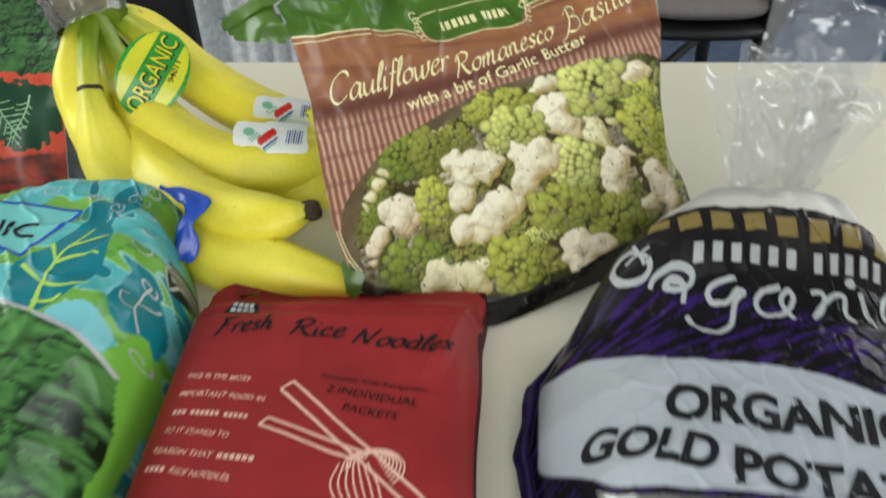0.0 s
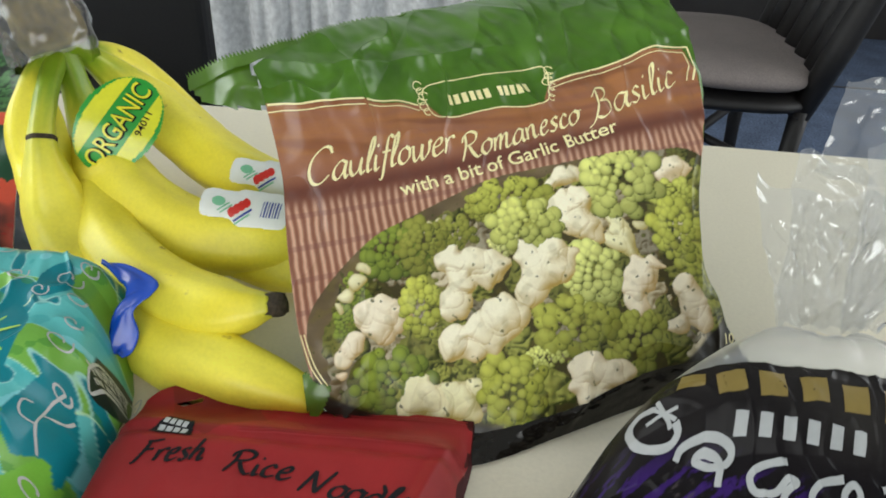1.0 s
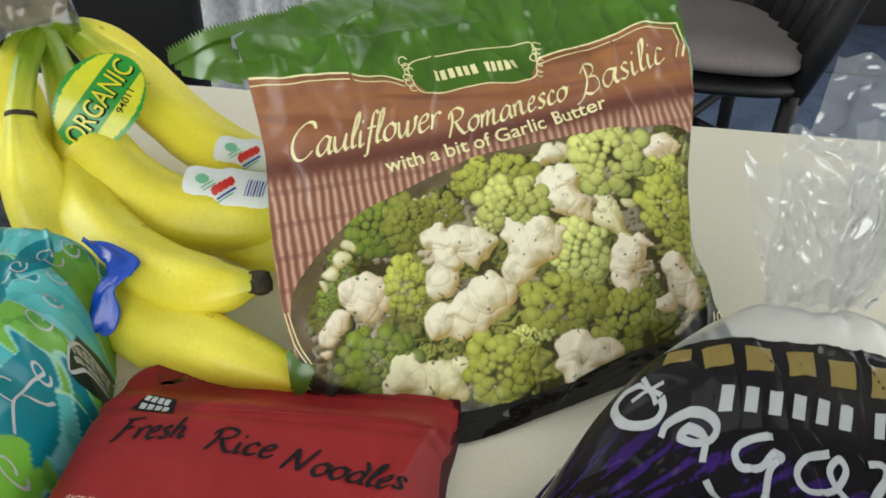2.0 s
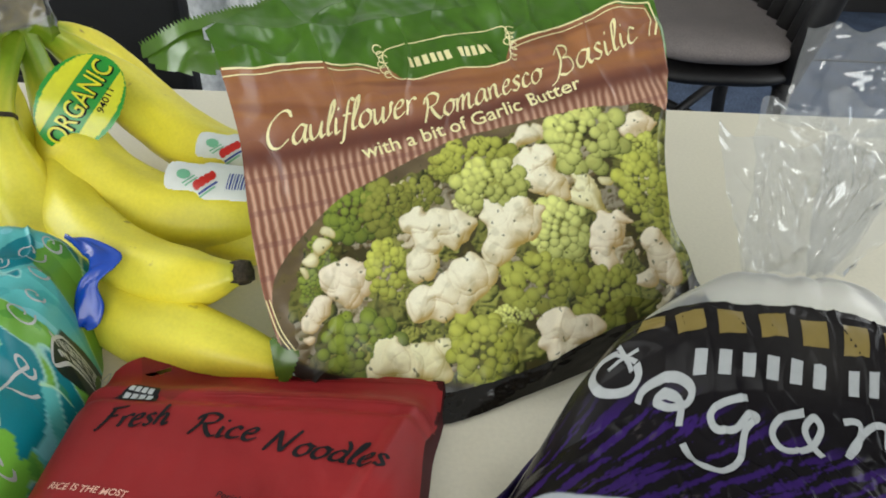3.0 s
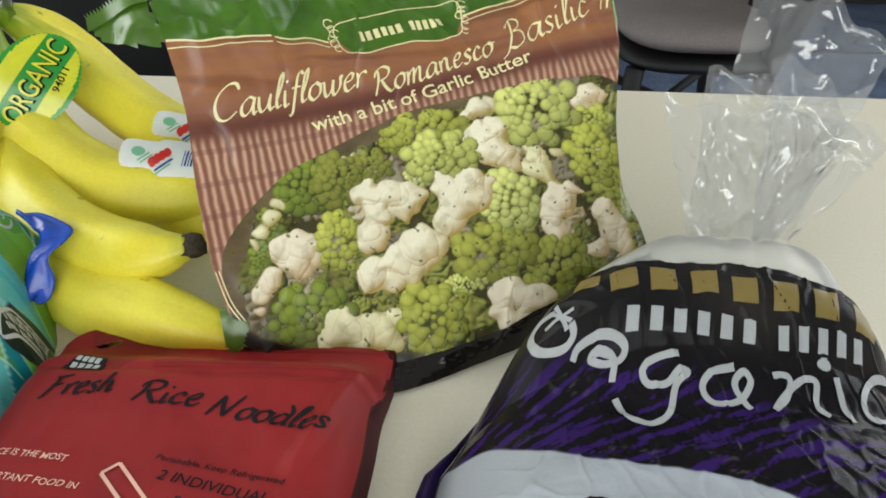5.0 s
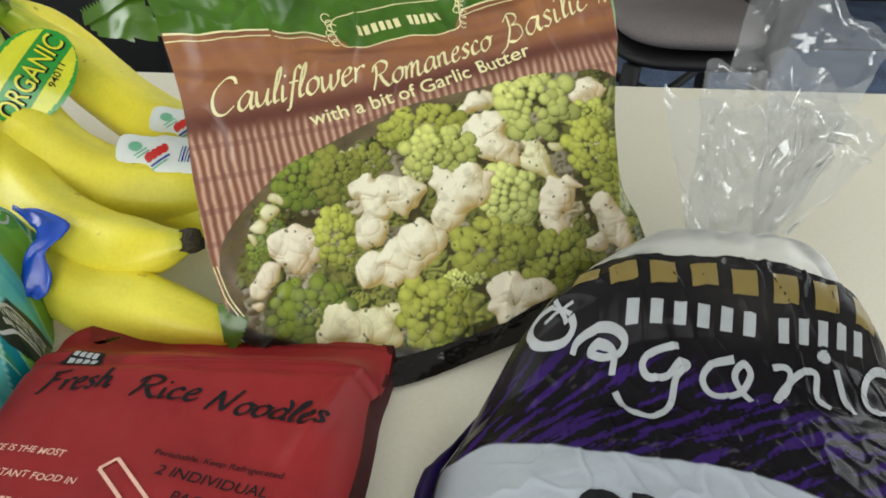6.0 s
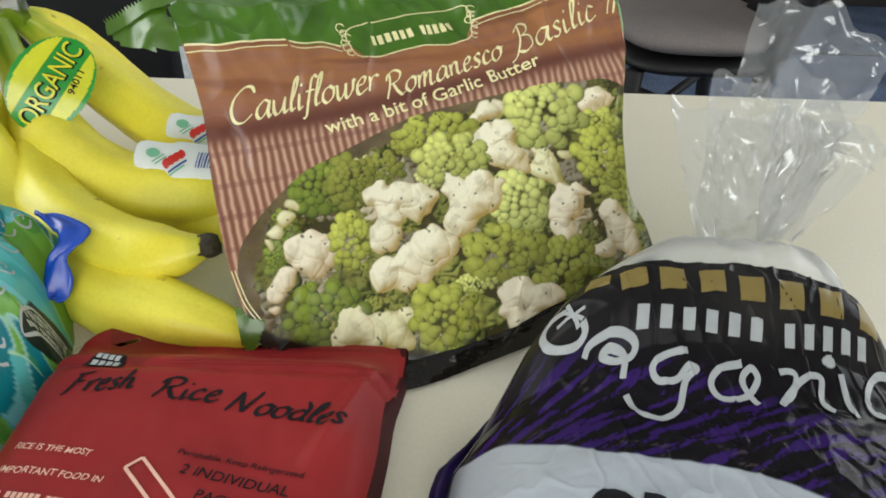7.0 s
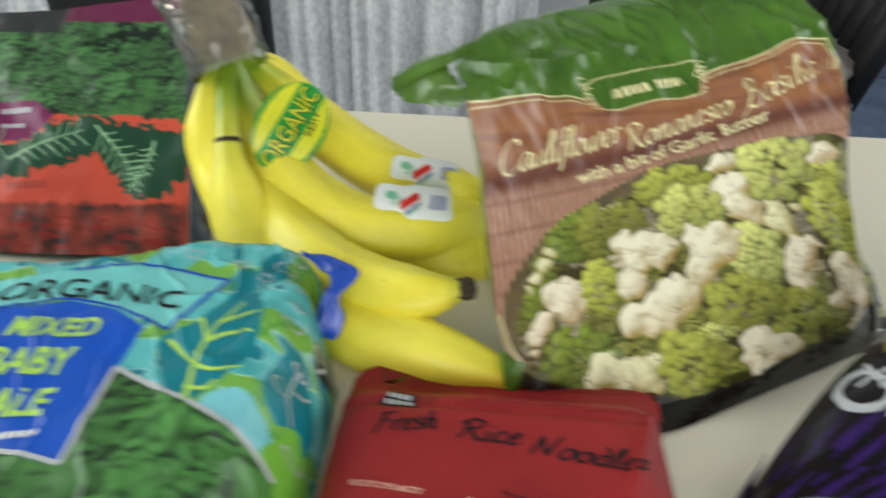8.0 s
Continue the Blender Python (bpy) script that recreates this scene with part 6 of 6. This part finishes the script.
def banana_bunch():
    ob = thing("banana_bunch", (-0.16, 0.44, TABLE), "bunch of ripe yellow bananas with green stems and stickers", "bananas")
    full = ((0, 0.36), (0.10, 0.38), (0.20, 0.62), (0.32, 0.93), (0.42, 1.0), (0.90, 0.96), (1.0, 0.62))
    fruits = [
        # the front fruit: a slim neck, then down and along the table
        ([(-0.2429, 0.4918, 0.8660), (-0.2301, 0.4504, 0.8570), (-0.2230, 0.4252, 0.8440), (-0.2212, 0.4172, 0.8250), (-0.2152, 0.4101, 0.7980), (-0.1950, 0.3914, 0.7790), (-0.1638, 0.3671, 0.7705), (-0.1308, 0.3453, 0.7695), (-0.0982, 0.3311, 0.7690), (-0.0700, 0.3250, 0.7655), (-0.0480, 0.3215, 0.7620)],
         0.0205, 0.235, ((0, 0.34), (0.10, 0.30), (0.225, 0.30), (0.27, 0.46), (0.33, 0.80), (0.42, 1.0), (0.78, 1.0), (0.88, 0.84), (0.95, 0.62), (1.0, 0.36))),
        ([(-0.2397, 0.4905, 0.870), (-0.2330, 0.4847, 0.852), (-0.2215, 0.4733, 0.823), (-0.1992, 0.4467, 0.806), (-0.1742, 0.4289, 0.796), (-0.1453, 0.4208, 0.788), (-0.1172, 0.4240, 0.784), (-0.0893, 0.4365, 0.782), (-0.0660, 0.4530, 0.780)], 0.0212, 0.20, full),
        ([(-0.2351, 0.4897, 0.872), (-0.2286, 0.5050, 0.856), (-0.2102, 0.5165, 0.829), (-0.1820, 0.5090, 0.808), (-0.1510, 0.4894, 0.799), (-0.1185, 0.4718, 0.794), (-0.0873, 0.4641, 0.789), (-0.0660, 0.4620, 0.786)], 0.0200, 0.17, full),
        ([(-0.2372, 0.4985, 0.868), (-0.2314, 0.5256, 0.848), (-0.2152, 0.5467, 0.818), (-0.1905, 0.5436, 0.795), (-0.1633, 0.5321, 0.780)], 0.0165, 0.18, full),
        ([(-0.2190, 0.4558, 0.806), (-0.1893, 0.4074, 0.797), (-0.1671, 0.3844, 0.793), (-0.1433, 0.3689, 0.790), (-0.1195, 0.3578, 0.790), (-0.1003, 0.3524, 0.793), (-0.0800, 0.3520, 0.798)],
         0.0168, 0.0, ((0, 0.6), (0.3, 0.95), (0.45, 1.0), (0.80, 0.98), (0.88, 0.86), (0.95, 0.58), (1.0, 0.30))),
        ([(-0.1281, 0.4233, 0.772), (-0.0952, 0.4195, 0.770), (-0.0714, 0.4222, 0.768), (-0.0574, 0.4268, 0.768)], 0.0145, 0.0, ((0, 0.7), (0.4, 1.0), (0.85, 0.9), (1, 0.5))),
        ([(-0.2429, 0.4799, 0.870), (-0.2446, 0.4642, 0.856), (-0.2426, 0.4495, 0.836), (-0.2361, 0.4374, 0.815), (-0.2210, 0.4160, 0.800), (-0.2034, 0.3968, 0.785)], 0.0165, 0.16, full),
    ]
    for i, (path, r, g, profile) in enumerate(fruits):
        _, c, rad = banana(path, r, ob, g, profile, tip=i not in (0, 5, 6), seed=i)
        if i == 0:
            k = int(np.argmin(np.abs(c[:, 1] - 0.4240)))
            d = (c[k + 1] - c[k - 1]) / np.linalg.norm(c[k + 1] - c[k - 1])
            v, f = tube([c[k] - d * 0.0014, c[k], c[k] + d * 0.0014], rad[k] * np.array((1.03, 1.06, 1.04)), 30, lambda t: 1 + 0.055 * np.cos(5 * t + 0.4) + 0.02 * np.cos(3 * t), caps=False)
            part("neck_mark", mesh("neck_mark", v, f), M_STEM, ob, "dark dry ring on a neck", smooth=True)
    # the crown, and the film wound round it
    v, f = tube(spline([(-0.2350, 0.478, 0.872), (-0.2430, 0.484, 0.888), (-0.2550, 0.495, 0.905)], 8), [0.016, 0.019, 0.0195, 0.019, 0.018, 0.017, 0.015, 0.012], 18, lambda a: 1 + 0.15 * np.cos(3 * a + 1) + 0.06 * np.cos(8 * a))
    part("crown", mesh("crown", v, f), M_CROWN, ob, "greenish brown crown", smooth=True)
    v, f = tube(spline([(-0.2330, 0.474, 0.866), (-0.2430, 0.484, 0.888), (-0.2590, 0.498, 0.910), (-0.268, 0.506, 0.922)], 24), np.interp(np.linspace(0, 1, 24), (0, 0.3, 0.7, 1), (0.024, 0.026, 0.024, 0.015)), 40, None, caps=False)
    wrap = [np.array(q) + np.array(noise.noise_vector(Vector(q) * 160)) * 0.0028 + np.array(noise.noise_vector(Vector(q) * 420)) * 0.001 for q in v]
    part("crown_wrap", mesh("crown_wrap", wrap, f), M_WRAP, ob, "crinkled cloudy film round the crown", smooth=True)


M_CROWN = material("banana_crown", (0.22, 0.19, 0.06), 0.7, grain=0.4, grain_scale=200, stain=0.4, stain_scale=60, bump=0.6)
M_WRAP = clear_film("wrap_film", 0.10, (0.88, 0.80, 0.72), ior=1.6)
banana_bunch()


class Sticker(Sheet):
    """A small face that wraps a round fruit: the words run along u."""

    def __init__(self, origin, normal, along, radius, axis):
        n = np.array(normal, float)
        self.n = n / np.linalg.norm(n)
        u = np.array(along, float)
        u -= (u @ self.n) * self.n
        self.u = u / np.linalg.norm(u)
        self.v, self.o = np.cross(self.n, self.u), np.array(origin, float)
        c, s = math.cos(axis), math.sin(axis)
        self.height = lambda a, b: np.sqrt(np.maximum(radius ** 2 - (c * b - s * a) ** 2, 1e-9)) - radius


M_EMBLEM = material("emblem_ink", lin(120, 186, 150), 0.4, grain=0.05)


def stickers():
    # pushed off the fruit towards the camera, to show whole in its view
    st = Sticker((-0.1912, 0.4495, 0.8418), (0.42, -0.76, 0.50), (0.45, 0.62, 0.64), 0.07, -1.3)
    oval = lambda rx, ry: [(rx * math.cos(t), ry * math.sin(t)) for t in np.linspace(0, 2 * np.pi, 20, endpoint=False)]
    ob = thing("fruit_sticker", (-0.1985, 0.4640, 0.8362), "oval green and yellow organic sticker on the bananas", "sticker")
    decal("backing", st, oval(0.0305, 0.0212), M_STICK_GREEN, ob, off=0.0002, label="green printed oval")
    decal("yellow_field", st, [(0.0275 * math.cos(t), 0.0068 + 0.0118 * max(0.0, math.sin(t))) for t in np.linspace(0.15, np.pi - 0.15, 12)], M_STICK_YELLOW, ob, off=0.0006, smooth=False)
    decal("yellow_field", st, [(0.0275 * math.cos(t), -0.0068 - 0.0118 * max(0.0, math.sin(t))) for t in np.linspace(0.15, np.pi - 0.15, 12)], M_STICK_YELLOW, ob, off=0.0006, smooth=False)
    lettering("ORGANIC", st, (-0.0275, -0.0060), (0.0270, -0.0050), 0.0112, M_BLACK_INK, ob, bold=0.03, off=0.0010)
    lettering("ORGANIC", st, (-0.0280, -0.0053), (0.0265, -0.0043), 0.0112, M_STICK_YELLOW, ob, bold=0.005, off=0.0014)
    lettering("94011", st, (0.0, -0.0135), (0.0150, -0.0115), 0.0040, M_BLACK_INK, ob, bold=0.01, off=0.0010, cuts=1)
    for at, nrm, w, h, second in (((-0.1125, 0.4185, 0.8117), (0.25, -0.60, 0.76), 0.0235, 0.0115, False), ((-0.1085, 0.4560, 0.8115), (0.25, -0.55, 0.80), 0.0220, 0.0115, True)):
        st = Sticker(at, nrm, (0.95, 0.06, 0.04), 0.022, -0.25)
        ob = thing("fruit_sticker", at, "white fruit sticker with red, green and blue print", "sticker", "small stickers on the bananas")
        shape = [(-w, -h * 0.35), (-w * 0.95, h * 0.55), (-w * 0.75, h * 0.85), (-w * 0.2, h * 0.80), (0.0, h * 0.98), (w * 0.5, h * 0.98), (w * 0.97, h * 0.95), (w, -h * 0.2), (w * 0.95, -h * 0.95), (w * 0.35, -h * 0.98), (-w * 0.1, -h * 0.95), (-w * 0.35, -h * 0.62), (-w * 0.8, -h * 0.55)]
        decal("backing", st, shape, M_STICKER, ob, off=0.0003, step=0.0005)
        decal("emblem", st, [(-w * 0.58 + 0.0036 * math.cos(t), h * 0.20 + 0.0028 * math.sin(t)) for t in np.linspace(0, 6.28, 10, endpoint=False)], M_EMBLEM, ob, off=0.0008, step=0.0004)
        for k, (x0, y0, ln, wd, mt) in enumerate(((-0.0075, -0.0045, 0.013, 0.0045, M_STICK_RED), (-0.0050, -0.0085, 0.012, 0.0012, M_STICK_BLUE), (-0.0045, -0.0102, 0.010, 0.0010, M_EMBLEM), (-0.0140, -0.0030, 0.008, 0.0008, M_EMBLEM), (-0.0125, -0.0042, 0.008, 0.0008, M_EMBLEM))):
            d = np.array((0.80, 0.60))
            p = np.array((x0, y0))
            if k == 0:
                for j in range(4):
                    q = p + d * ln * (j + 0.5) / 4
                    decal("printed_mark", st, [tuple(q + 0.0022 * np.array((math.cos(t), 1.35 * math.sin(t)))) for t in np.linspace(0, 6.28, 8, endpoint=False)], mt, ob, off=0.0008, step=0.0004)
            else:
                ribbon("printed_mark", st, [p, p + d * ln / 2, p + d * ln], wd, mt, ob, off=0.0008, n=6)
        for j in range(7):
            x = 0.0105 + j * 0.0016
            ribbon("barcode_bar", st, [(x - 0.001, -0.0055), (x, 0.0), (x + 0.001, 0.0045)], 0.0009 if j % 2 else 0.0005, M_STICK_BLUE, ob, off=0.0008, n=5)


stickers()
